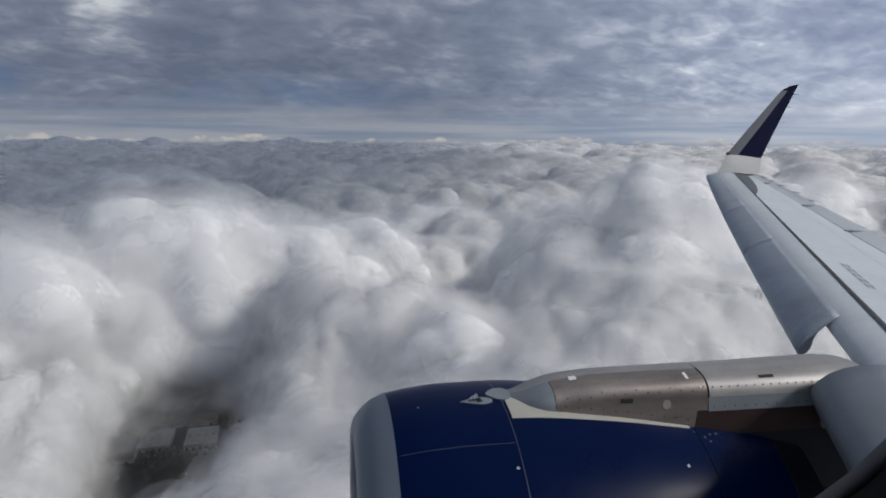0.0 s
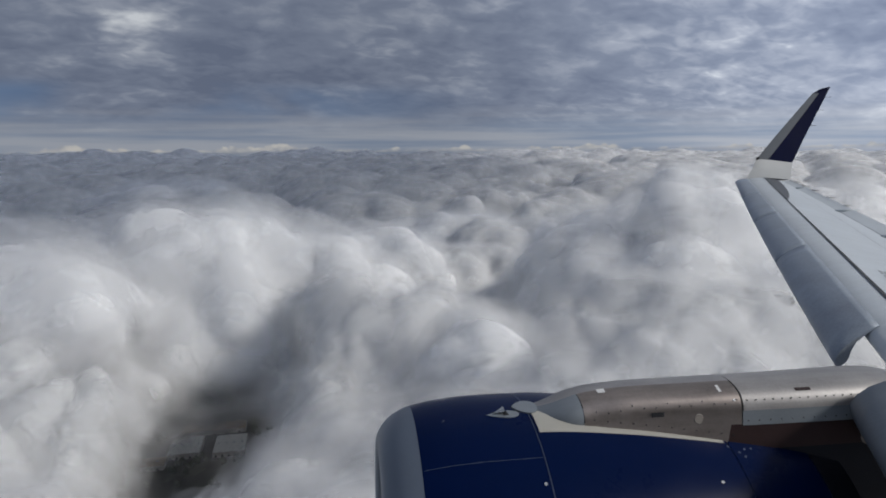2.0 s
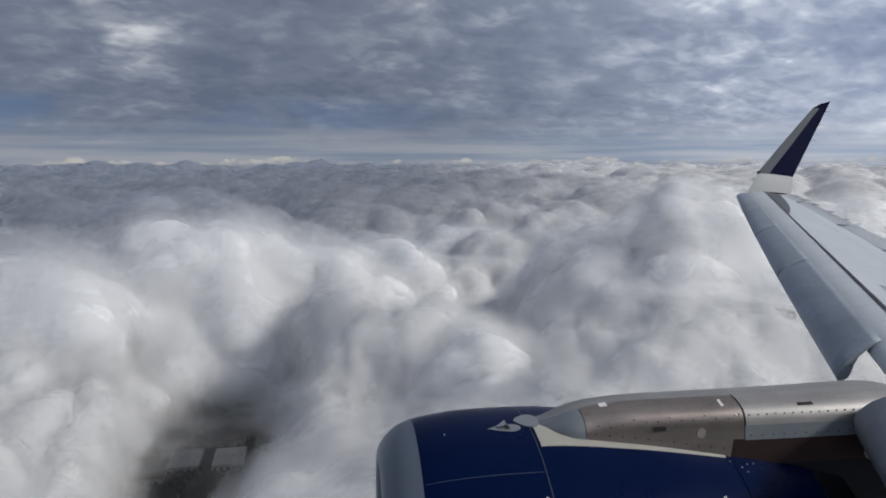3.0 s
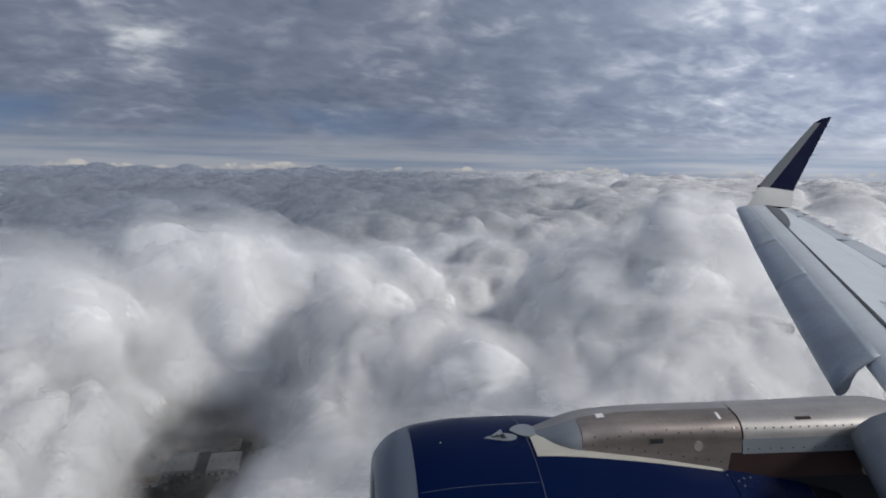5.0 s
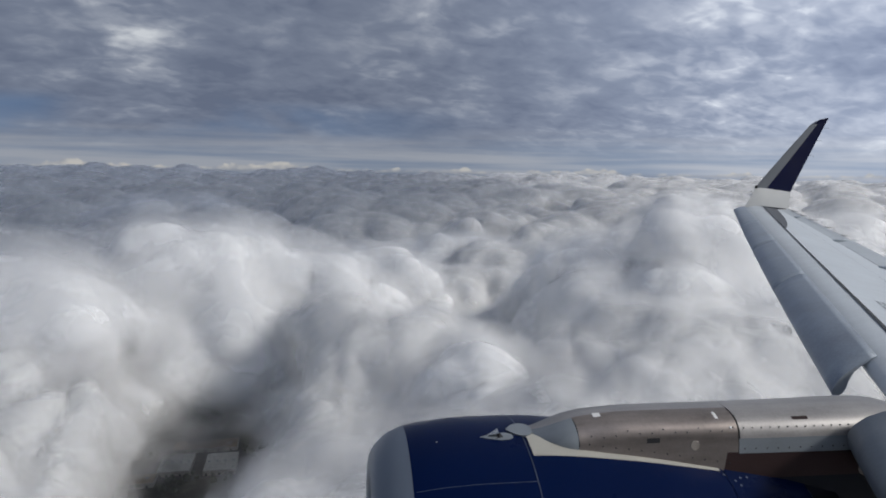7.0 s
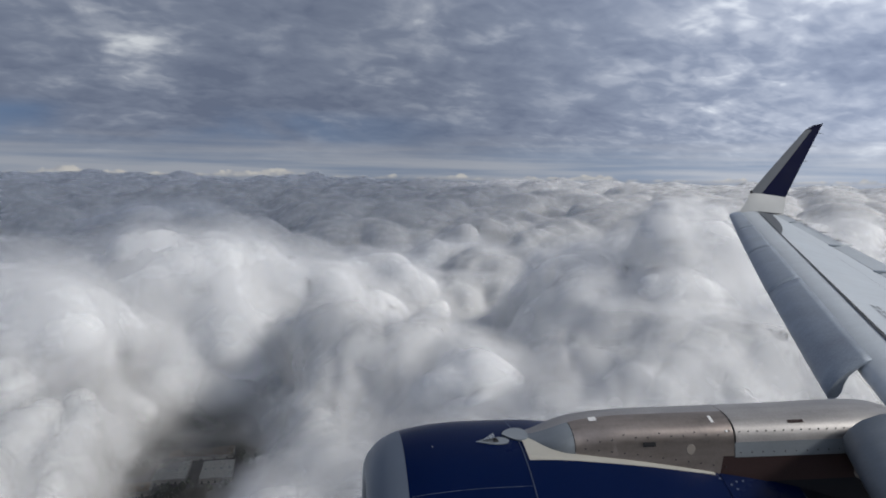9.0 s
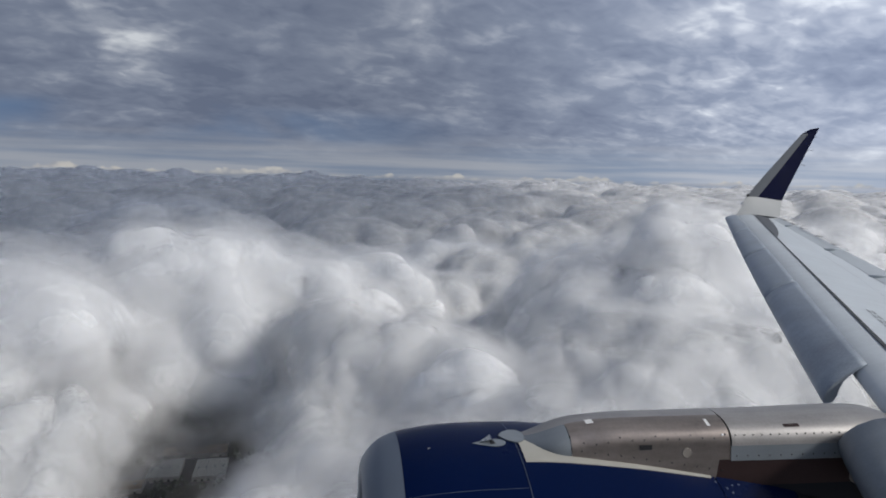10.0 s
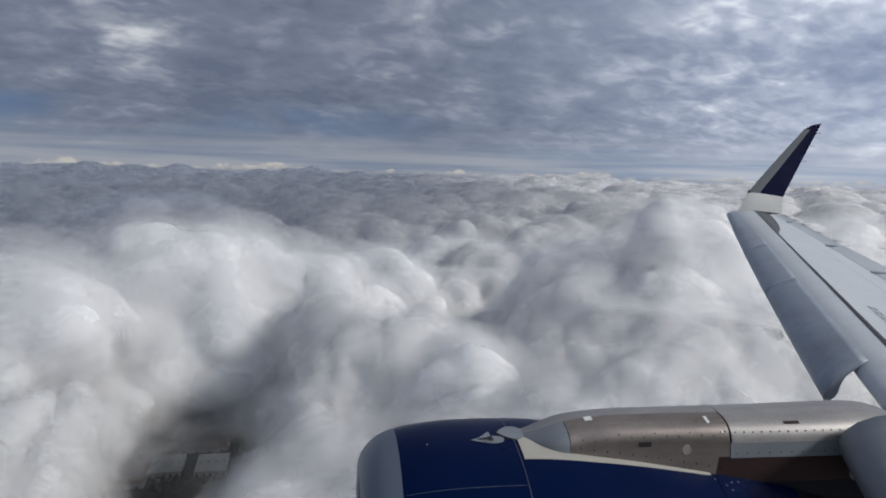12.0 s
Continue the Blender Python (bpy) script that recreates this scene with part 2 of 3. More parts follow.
# ---- helpers for meshes ----
def part(name, bm, mat, parent, label="", smooth=True):
    me = bpy.data.meshes.new(name)
    bm.to_mesh(me)
    bm.free()
    me.materials.append(mat)
    if smooth:
        me.shade_smooth()
        for face in me.polygons:
            if len(face.vertices) > 4:
                face.use_smooth = False
    ob = new(name, me)
    ob.parent = parent
    return tagged(ob, label)


def sheet_from_grid(name, V, F, mat):
    me = bpy.data.meshes.new(name)
    me.from_pydata(V.tolist(), [], F.tolist())
    me.materials.append(mat)
    me.shade_smooth()
    return new(name, me)


_rng = np.random.default_rng(7)
_PERM = np.concatenate([_rng.permutation(256)] * 3)
_GRAD = _rng.normal(size=(256, 3))
_GRAD /= np.linalg.norm(_GRAD, axis=1)[:, None]


def perlin(P):
    """Gradient noise at the rows of P, about -0.7 to 0.7."""
    I = np.floor(P).astype(int)
    f = P - I
    w = f * f * f * (f * (f * 6 - 15) + 10)
    I &= 255
    total = np.zeros(len(P))
    for dx in (0, 1):
        for dy in (0, 1):
            for dz in (0, 1):
                h = _PERM[_PERM[_PERM[I[:, 0] + dx] + I[:, 1] + dy] + I[:, 2] + dz]
                gr = _GRAD[h]
                off = f - (dx, dy, dz)
                k = np.ones(len(P))
                for i, s in enumerate((dx, dy, dz)):
                    k = k * (w[:, i] if s else 1 - w[:, i])
                total += k * (gr * off).sum(1)
    return total


def fbm(P, octaves=4, gain=0.5):
    total, a = np.zeros(len(P)), 1.0
    for i in range(octaves):
        total += a * perlin(P * 2.0 ** i + i * 17.3)
        a *= gain
    return total


def caps(x, y, cell, seed):
    """Height, 0 to 1, of round domes scattered over a jittered grid."""
    gx, gy = np.floor(x / cell).astype(int), np.floor(y / cell).astype(int)
    best = np.zeros(len(x))
    for i in (-1, 0, 1):
        for j in (-1, 0, 1):
            cx, cy = gx + i, gy + j
            h = _PERM[(_PERM[(cx + seed) & 255] + cy) & 255]
            h2 = _PERM[(h + 91) & 255]
            h3 = _PERM[(h + 47) & 255]
            px, py = (cx + 0.1 + 0.8 * h / 255) * cell, (cy + 0.1 + 0.8 * h2 / 255) * cell
            r = cell * (0.55 + 0.45 * h3 / 255)
            q = np.clip(1 - ((x - px) ** 2 + (y - py) ** 2) / r ** 2, 0, None)
            best = np.maximum(best, np.sqrt(q) * r / cell)
    return best


# ---- the ground ----
def ground_material():
    mat, g = material("ground")
    p = coords(g)
    vor = g.node("ShaderNodeTexVoronoi", Vector=p, Scale=0.006)
    field = g.ramp(g.node("ShaderNodeSeparateColor", Color=vor.outputs["Color"]).outputs[0],
                   ((0.1, (0.020, 0.026, 0.018)), (0.45, (0.035, 0.042, 0.026)), (0.7, (0.055, 0.055, 0.040)), (0.95, (0.03, 0.034, 0.03))))
    wood = g.step(0.48, 0.60, g.noise(p, 0.010, 5, 0.6))
    col = g.mix(wood, field, (0.016, 0.022, 0.013))
    col = g.times(col, g.m("ADD", 0.6, g.m("MULTIPLY", g.noise(p, 0.12, 5, 0.7), 0.8)))
    b = g.node("ShaderNodeBsdfPrincipled", Roughness=0.95)
    g.link(col, b.inputs["Base Color"])
    finish(g, b.outputs[0])
    return mat


GROUND = ground_material()
ASPHALT = painted("asphalt", (0.045, 0.046, 0.050), 0.9, 0.0, 0.3, 0.15)
ROOF_WHITE = painted("pale_membrane_roof", (0.62, 0.62, 0.58), 0.8, 0.0, 0.12, 0.2)
ROOF_BROWN = painted("brown_gravel_roof", (0.24, 0.16, 0.10), 0.9, 0.0, 0.25, 0.2)
WALL = painted("precast_wall", (0.36, 0.34, 0.31), 0.85, 0.0, 0.15, 0.3)
LEAF = painted("tree_leaves", (0.030, 0.045, 0.022), 0.9, 0.0, 0.3, 0.5)


def build_ground():
    bm = bmesh.new()
    rings = [0, 300, 700, 1100, 1600, 2300, 3300, 4800]
    last = None
    for r in rings:
        now = [bm.verts.new((r * math.cos(2 * math.pi * k / 72), r * math.sin(2 * math.pi * k / 72), 0)) for k in range(72)] if r else [bm.verts.new((0, 0, 0))] * 72
        if last:
            for k in range(72):
                q = [last[k], now[k], now[(k + 1) % 72], last[(k + 1) % 72]]
                bm.faces.new(list(dict.fromkeys(q)))
        last = now
    bmesh.ops.recalc_face_normals(bm, faces=bm.faces)
    tagged(part("ground", bm, GROUND, None, smooth=False), "dark fields and woods far below the clouds", "ground", kind="structure")


build_ground()


def box(bm, x0, x1, y0, y1, z0, z1):
    v = [bm.verts.new((x, y, z)) for z in (z0, z1) for x, y in ((x0, y0), (x1, y0), (x1, y1), (x0, y1))]
    for f in ((3, 2, 1, 0), (4, 5, 6, 7), (0, 1, 5, 4), (1, 2, 6, 5), (2, 3, 7, 6), (3, 0, 4, 7)):
        bm.faces.new([v[i] for i in f])


def warehouse(x, y, w, d, h, turn, roof_mat, label):
    """A flat-roofed hall with a parapet, roof lights and dock doors."""
    top = tagged(new("warehouse"), label, "building", "halls under the clouds")
    top.matrix_world = pose(x, y, 0, 0, 0, turn)
    bm = bmesh.new()
    box(bm, -w / 2, w / 2, -d / 2, d / 2, 0, h)
    part("wall", bm, WALL, top, smooth=False)
    bm = bmesh.new()
    box(bm, -w / 2 + 0.6, w / 2 - 0.6, -d / 2 + 0.6, d / 2 - 0.6, h, h + 0.3)
    part("roof", bm, roof_mat, top, smooth=False)
    for i in range(4):
        bm = bmesh.new()
        sx = -w / 2 + (i + 0.5) * w / 4
        box(bm, sx - 2, sx + 2, -2, 2, h + 0.3, h + 1.8)
        part("roof_vent", bm, PANEL, top, smooth=False)
    for i in range(5):
        bm = bmesh.new()
        sx = -w / 2 + (i + 0.5) * w / 5
        box(bm, sx - 2, sx + 2, -d / 2 - 0.15, -d / 2 + 0.05, 0, 4.5)
        part("dock_door", bm, DARK, top, smooth=False)
    return top

ROADS_AND_HALLS = (
    (-527, 1290, 62, 84, 10, 12, ROOF_WHITE, "pale flat-roofed hall beside a car park"),
    (-440, 1300, 62, 84, 10, 12, ROOF_WHITE, "large hall with a white flat roof"),
    (-500, 1385, 130, 46, 9, 12, ROOF_BROWN, "long hall with a brown flat roof"),
    (-640, 1440, 110, 22, 8, 8, ROOF_WHITE, "narrow shed with a white roof"),
    (-650, 1490, 120, 26, 8, 8, ROOF_WHITE, "long shed with a pale roof"),
    (-720, 1370, 50, 34, 8, -30, ROOF_WHITE, "small hall with a white roof"),
    (-350, 1500, 40, 70, 9, 5, ROOF_WHITE, "pale hall among trees"),
    (-600, 1210, 120, 40, 9, 12, ROOF_BROWN, "brown-roofed hall by the road"),
    (30, 2350, 120, 60, 10, 20, ROOF_WHITE, "far hall with a white roof"),
)
for hall in ROADS_AND_HALLS:
    warehouse(*hall)


def slab(name, x, y, w, d, turn, z, mat, label):
    bm = bmesh.new()
    box(bm, -w / 2, w / 2, -d / 2, d / 2, 0, z)
    ob = part(name, bm, mat, None, "", False)
    ob.matrix_world = pose(x, y, 0, 0, 0, turn)
    tagged(ob, label, "road", kind="structure")


slab("road", -330, 1330, 14, 1500, 12, 0.25, ASPHALT, "dark asphalt road past the halls")
slab("road_1", -500, 1235, 900, 12, 12, 0.30, ASPHALT, "dark asphalt cross road")
slab("pavement", -480, 1300, 210, 130, 12, 0.15, ASPHALT, "dark asphalt car park round the halls")


def tree_clumps():
    """Woods and hedges round the halls, too far to count."""
    rng = np.random.default_rng(12)
    bm0 = bmesh.new()
    bmesh.ops.create_icosphere(bm0, subdivisions=2, radius=1)
    D = np.array([v.co[:] for v in bm0.verts])
    F = np.array([[v.index for v in f.verts] for f in bm0.faces])
    bm0.free()
    Vs, Fs, k = [], [], 0
    while len(Vs) < 420:
        x, y = rng.uniform(-900, 120), rng.uniform(1080, 1750)
        if fbm(np.array([[x / 130, y / 130, 2.0]]), 2)[0] < 0.02 or any(math.hypot(x - h[0], y - h[1]) < 0.62 * max(h[2], h[3]) for h in ROADS_AND_HALLS):
            continue
        s = rng.uniform(4, 8)
        R = 1 + 0.7 * fbm(D * 2.1 + rng.uniform(0, 50, 3), 3)
        Vs.append(D * R[:, None] * (s, s, s * 1.1) + (x, y, s))
        Fs.append(F + k)
        k += len(D)
    tagged(sheet_from_grid("trees", np.concatenate(Vs), np.concatenate(Fs), LEAF), "dark green trees and hedges round the halls", "trees", kind="stuff")


tree_clumps()

# ---- clouds ----
def mesh_normals(V, F):
    a, b, c = V[F[:, 0]], V[F[:, 1]], V[F[:, 2]]
    n = np.cross(b - a, c - a)
    out = np.zeros_like(V)
    for i in range(F.shape[1]):
        np.add.at(out, F[:, i], n)
    return out / np.maximum(np.linalg.norm(out, axis=1), 1e-9)[:, None]


def bulges(P, cell, seed):
    """Height, 0 to about 1, of round bulges scattered through space; smooth on top, creased between."""
    Q = P / cell + seed * 3.17
    G = np.floor(Q).astype(int)
    total = np.zeros(len(P))
    for dx in (-1, 0, 1):
        for dy in (-1, 0, 1):
            for dz in (-1, 0, 1):
                c = G + (dx, dy, dz)
                h = _PERM[_PERM[_PERM[c[:, 0] & 255] + (c[:, 1] & 255)] + (c[:, 2] & 255)]
                off = np.stack([_PERM[h + 31], _PERM[h + 87], _PERM[h + 143]], 1) / 255
                r = 0.62 + 0.42 * _PERM[h + 201] / 255
                d = ((Q - c - off) ** 2).sum(1) / r ** 2
                k = np.clip(1 - d, 0, None)
                total += (np.sqrt(k + 0.02) - 0.1414) ** 4 * r
    return np.minimum(total ** 0.25, 1.4)


def puff_up(V, F, sizes, seed):
    """Push a surface out in heaps upon heaps; sizes: (cell, height) from large to small."""
    for i, (cell, high) in enumerate(sizes):
        N = mesh_normals(V, F)
        warp = np.stack([fbm(V / (cell * 1.3) + 7.7 * j + seed, 2) for j in range(3)], 1)
        V = V + N * (high * (bulges(V + warp * cell * 0.45, cell, seed + i) - 0.55))[:, None]
    return V


def smoothed(V, F, times):
    for _ in range(times):
        acc, cnt = np.zeros_like(V), np.zeros(len(V))
        n = F.shape[1]
        for i in range(n):
            np.add.at(acc, F[:, i], V[F[:, (i + 1) % n]])
            np.add.at(cnt, F[:, i], 1)
        V = 0.5 * V + 0.5 * acc / np.maximum(cnt, 1)[:, None]
    return V


def veils(ob, V, F, steps, covers=None, scale=1.0):
    """Thin torn layers over a cloud's surface."""
    N = mesh_normals(V, F)
    for i, d in enumerate(steps):
        uneven = 1 + 0.35 * fbm(V / (22 + 2.0 * d) + 3.7 * i, 3)
        shell = sheet_from_grid("thin_edge", V + N * (d * scale * uneven)[:, None], F, VEILS[i])
        shell.parent = ob
        set_cover(shell, np.ones(len(V)) if covers is None else covers)


GAPS = ((-205, 560, 72, 170, 20), (-62, 900, 42, 180, 4), (150, 1700, 60, 150, -5), (-150, 2050, 90, 130, 0), (420, 2500, 70, 120, -10))


def in_gap(x, y):
    """Below 1 inside a gap of the deck."""
    best = np.full(np.shape(x), 9.0)
    for hx, hy, rx, ry, turn in GAPS:
        c, s = math.cos(radians(turn)), math.sin(radians(turn))
        u, v = (x - hx) * c + (y - hy) * s, -(x - hx) * s + (y - hy) * c
        best = np.minimum(best, (u / rx) ** 2 + (v / ry) ** 2)
    return best


def set_cover(ob, values):
    ob.data.attributes.new("cover", "FLOAT", "POINT").data.foreach_set("value", np.clip(values, 0, 1).astype(np.float32))


def build_deck():
    """The deck of cloud heaps from below the aircraft to the horizon."""
    az = np.radians(np.concatenate([np.linspace(-45, 45, 540), np.linspace(51, 309, 44)]))
    rr = 235 * (4850 / 235) ** np.linspace(0, 1, 500)

    def grid(az, rr):
        A, R = np.meshgrid(az, rr)
        n, m = len(rr), len(az)
        i, j = np.meshgrid(np.arange(n - 1), np.arange(m), indexing="ij")
        a, b = i * m + j, i * m + (j + 1) % m
        return np.sin(A).ravel() * R.ravel(), np.cos(A).ravel() * R.ravel(), np.stack([a, b, b + m, a + m], -1).reshape(-1, 4)

    def surface(x, y, F):
        P = np.stack([x, y, np.zeros_like(x)], 1)
        r = np.hypot(x, y)
        far = np.clip((r - 1300) / 3500, 0, 1)
        gap = in_gap(x, y) + 0.7 * fbm(P / 70 + 3.3, 3)
        wx, wy = x + 60 * fbm(P / 170 + 1.7, 2), y + 60 * fbm(P / 170 + 8.1, 2)
        h = 318 + 150 * far ** 0.7 + 45 * fbm(P / 520 + 5.1, 3)
        h += (125 - 60 * far) * caps(wx, wy, 230, 11) + 80 * far * caps(x + 260 * fbm(P / 600 + 4.4, 3), y + 260 * fbm(P / 600 + 9.4, 3), 640, 5) + 50 * far * fbm(P / 260 + 2.2, 3)
        h -= 60 * np.clip(2.0 - gap, 0, 1)
        V = smoothed(np.stack([x, y, h], 1), F, 3)
        near = np.clip((2600 - r) / 1600, 0, 1)
        return puff_up(V, F, ((230, 40 * far), (120, 66 - 52 * far), (52, 27 * near), (23, 9 * near ** 2)), 2), gap

    x, y, F = grid(az, rr)
    V, gap = surface(x, y, F)
    deck = tagged(sheet_from_grid("cloud_deck", V, F, SHEET), "broken deck of grey-white cumulus heaps with dark gaps", "clouds", kind="stuff")
    set_cover(deck, (gap - 0.75) / 1.3)
    n, m = len(rr), len(az)
    keep = np.add.outer(np.arange(0, n, 2) * m, np.arange(0, m, 2)).ravel()
    keep = keep[np.tile(np.arange(0, m, 2), len(range(0, n, 2))) < 540]
    mm = 270
    k = np.arange(len(keep)).reshape(-1, mm)
    Fc = np.stack([k[:-1, :-1], k[:-1, 1:], k[1:, 1:], k[1:, :-1]], -1).reshape(-1, 4)
    veils(deck, smoothed(V, F, 5)[keep], Fc, (2.5, 5.5, 9, 13, 18, 24), np.clip((gap[keep] - 0.45) / 1.2, 0.13, 1), np.clip(1.15 - np.hypot(V[keep, 0], V[keep, 1]) / 1500, 0.30, 1))


def unit_sphere(level):
    bm = bmesh.new()
    bmesh.ops.create_icosphere(bm, subdivisions=level, radius=1)
    V = np.array([v.co[:] for v in bm.verts])
    F = np.array([[v.index for v in f.verts] for f in bm.faces])
    bm.free()
    # only the upper part stands out of the deck
    used = (V[F][:, :, 2] > -0.45).all(1)
    F = F[used]
    ids = np.unique(F)
    back = np.zeros(len(V), int)
    back[ids] = np.arange(len(ids))
    return V[ids], back[F]


SPHERES = {k: unit_sphere(k) for k in (5, 6)}


def cumulus(x, y, base, top, wide, deep, seed, label, fine=6, soft=1.0):
    """A dome of cloud: heaps upon heaps, with thin torn edges."""
    D, F = SPHERES[fine]
    high = top - base
    size = (wide * deep * high) ** (1 / 3)
    lean = fbm(D * 1.3 + seed * 5.3, 3)
    V = D * (1 + 0.35 * lean)[:, None] * (wide, deep, high * 0.82)
    V = puff_up(V, F, ((size * 0.85, size * 0.34), (size * 0.40, size * 0.17), (size * 0.19, size * 0.062)), seed)
    V[:, 2] *= high / V[:, 2].max()
    V = V + (x, y, base)
    ob = tagged(sheet_from_grid("cumulus_cloud", V, F, CLOUD), label, "cloud", "cumulus clouds")
    s = soft * min(size / 110, 1.3)
    veils(ob, smoothed(V, F, 8), F, [s * d for d in (2.5, 5.5, 9, 13, 17.5, 23)])
    return ob


build_deck()
# single clouds that stand out
for row in (
    (285, 803, 370, 560, 185, 125, 4, "tall bright white cumulus cloud rising above the deck", 6, 1.0),
    (-290, 860, 350, 534, 240, 150, 9, "broad white cumulus bank with a bright crest", 6, 1.0),
    (-470, 740, 360, 500, 190, 140, 13, "soft white cumulus mound with a rounded top", 6, 1.2),
    (-100, 1010, 360, 482, 130, 95, 17, "low rounded dome of pale grey-white cloud", 5, 1.0),
    (62, 560, 350, 452, 92, 72, 21, "white rounded cumulus head with a soft edge", 6, 1.2),
    (330, 1250, 370, 505, 190, 130, 31, "lumpy white cumulus bank among grey cloud", 5, 1.0),
    (60, 1400, 370, 470, 170, 110, 37, "grey-white cumulus bank above a dark gap", 5, 1.0),
    (560, 1050, 370, 510, 150, 110, 41, "bright cumulus head beyond the wing", 5, 1.0),
    (900, 1500, 380, 520, 190, 140, 43, "bright white cumulus head beyond the wing", 5, 1.0),
    (760, 2100, 390, 545, 210, 150, 47, "distant bright cumulus head beyond the deck", 5, 1.0),
    (-760, 1900, 390, 520, 260, 140, 51, "grey cumulus bank in the shade", 5, 1.0),
):
    cumulus(*row)


def shade_bank():
    """Unseen sheet added above the view to shade part of the clouds below."""
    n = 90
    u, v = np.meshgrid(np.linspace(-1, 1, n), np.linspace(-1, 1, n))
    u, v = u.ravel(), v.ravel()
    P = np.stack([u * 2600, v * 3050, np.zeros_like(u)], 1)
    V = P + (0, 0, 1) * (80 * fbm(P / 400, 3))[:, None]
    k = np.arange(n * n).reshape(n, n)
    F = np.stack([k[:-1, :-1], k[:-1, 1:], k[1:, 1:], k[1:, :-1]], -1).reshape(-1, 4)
    bank = tagged(sheet_from_grid("shading_cloud", V, F, SHEET), "unseen cloud sheet added to shade the clouds below", "clouds", kind="stuff")
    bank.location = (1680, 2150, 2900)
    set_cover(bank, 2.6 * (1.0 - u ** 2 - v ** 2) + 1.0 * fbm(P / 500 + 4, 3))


shade_bank()

# ---- the airliner: local x aft, y outboard, z up from the eye ----
plane = tagged(new("airliner"), "airliner with grey wing, navy winglet and navy engine", "airliner")
plane.matrix_world = pose(0, 0, EYE, 0, 0, 8.0)


def loft(rings, close=False, caps_on=False):
    """A skin through rings of points of equal number."""
    bm = bmesh.new()
    vs = [[bm.verts.new(p) for p in ring] for ring in rings]
    n = len(rings[0])
    for a, b in zip(vs, vs[1:]):
        for k in range(n if close else n - 1):
            bm.faces.new((a[k], a[(k + 1) % n], b[(k + 1) % n], b[k]))
    if caps_on:
        bm.faces.new(vs[0])
        bm.faces.new(vs[-1][::-1])
    bmesh.ops.recalc_face_normals(bm, faces=bm.faces)
    return bm


def smooth_at(table, x):
    """Smooth curve through the table's (x, y) rows."""
    xs, ys = [r[0] for r in table], [r[1] for r in table]
    d = [(ys[i + 1] - ys[i]) / (xs[i + 1] - xs[i]) for i in range(len(xs) - 1)]
    s = [d[0]] + [(a + b) / 2 if a * b > 0 else 0 for a, b in zip(d, d[1:])] + [d[-1]]
    for i in range(len(xs) - 1):
        if x <= xs[i + 1] or i == len(xs) - 2:
            w = xs[i + 1] - xs[i]
            t = min(max((x - xs[i]) / w, 0), 1)
            return ((2 * t ** 3 - 3 * t ** 2 + 1) * ys[i] + (t ** 3 - 2 * t ** 2 + t) * w * s[i]
                    + (3 * t ** 2 - 2 * t ** 3) * ys[i + 1] + (t ** 3 - t ** 2) * w * s[i + 1])


# engine: a body of revolution about its axis
ENG_O, ENG_U = 4.90, -3.325
NAC = [(0.10, 1.03), (0.13, 1.11), (0.20, 1.18), (0.30, 1.245), (0.45, 1.295), (0.80, 1.345), (1.30, 1.352), (2.00, 1.29), (2.77, 1.175), (3.40, 1.07), (3.75, 0.99)]


def nac_point(a, deg, proud=0.0):
    r = smooth_at(NAC, a) + proud
    return (a, ENG_O - r * math.sin(radians(deg)), ENG_U + r * math.cos(radians(deg)))


def nac_skin(a0, a1, d0=-180, d1=180, steps=14, turns=96, proud=0.0):
    rings = [[nac_point(a0 + (a1 - a0) * i / steps, d0 + (d1 - d0) * k / turns, proud) for k in range(turns + (d1 - d0 < 360))] for i in range(steps + 1)]
    return loft(rings, close=(d1 - d0 >= 360))


def revolve(table, turns=96):
    return loft([[(a, ENG_O - r * math.sin(2 * math.pi * k / turns), ENG_U + r * math.cos(2 * math.pi * k / turns)) for k in range(turns)] for a, r in table], close=True)


engine = part("engine", revolve([(1.05, 0.91), (1.06, 0.5), (0.95, 0.3), (0.75, 0.16), (0.6, 0.03)]), DARK, plane, "turbofan with navy cowls and a grey inlet lip")
part("inlet_lip", revolve([(0.45, 1.296), (0.395, 1.276), (0.33, 1.247), (0.29, 1.218), (0.25, 1.182), (0.22, 1.145), (0.195, 1.11), (0.18, 1.07), (0.173, 1.035), (0.178, 1.0), (0.20, 0.97), (0.25, 0.945), (0.38, 0.925), (1.06, 0.915)]), LIP, engine, "satin grey metal inlet lip")
part("inlet_cowl", nac_skin(0.452, 1.306), NAVY, engine, "glossy navy inlet cowl")
part("fan_cowl", nac_skin(1.316, 2.815, steps=22), NAVY, engine, "glossy navy fan cowl")
part("reverser_sleeve", nac_skin(2.823, 3.48), NAVY, engine, "navy reverser sleeve")
part("aft_cowl", nac_skin(3.486, 3.75), DARK_REFLECT, engine, "near-black aft cowl, dark reflection in its colour")
part("cowl_liner", revolve([(0.40, 1.26), (0.8, 1.325), (1.3, 1.335), (2.0, 1.272), (2.77, 1.155), (3.4, 1.04), (3.75, 0.96), (3.6, 0.7)]), SEAM, engine)
part("core_nozzle", revolve([(3.3, 0.75), (3.8, 0.72), (4.4, 0.60), (4.9, 0.48), (5.2, 0.40), (5.1, 0.30)]), DARK, engine, "dark exhaust nozzle")
for d in (27.5, -27.5):
    part("panel_seam", nac_skin(0.47, 1.30, d - 0.07, d + 0.07, 10, 2, 0.003), SEAM, engine)
part("panel_seam", nac_skin(1.309, 1.313, -179, 179, 1, 96, 0.002), SEAM, engine)


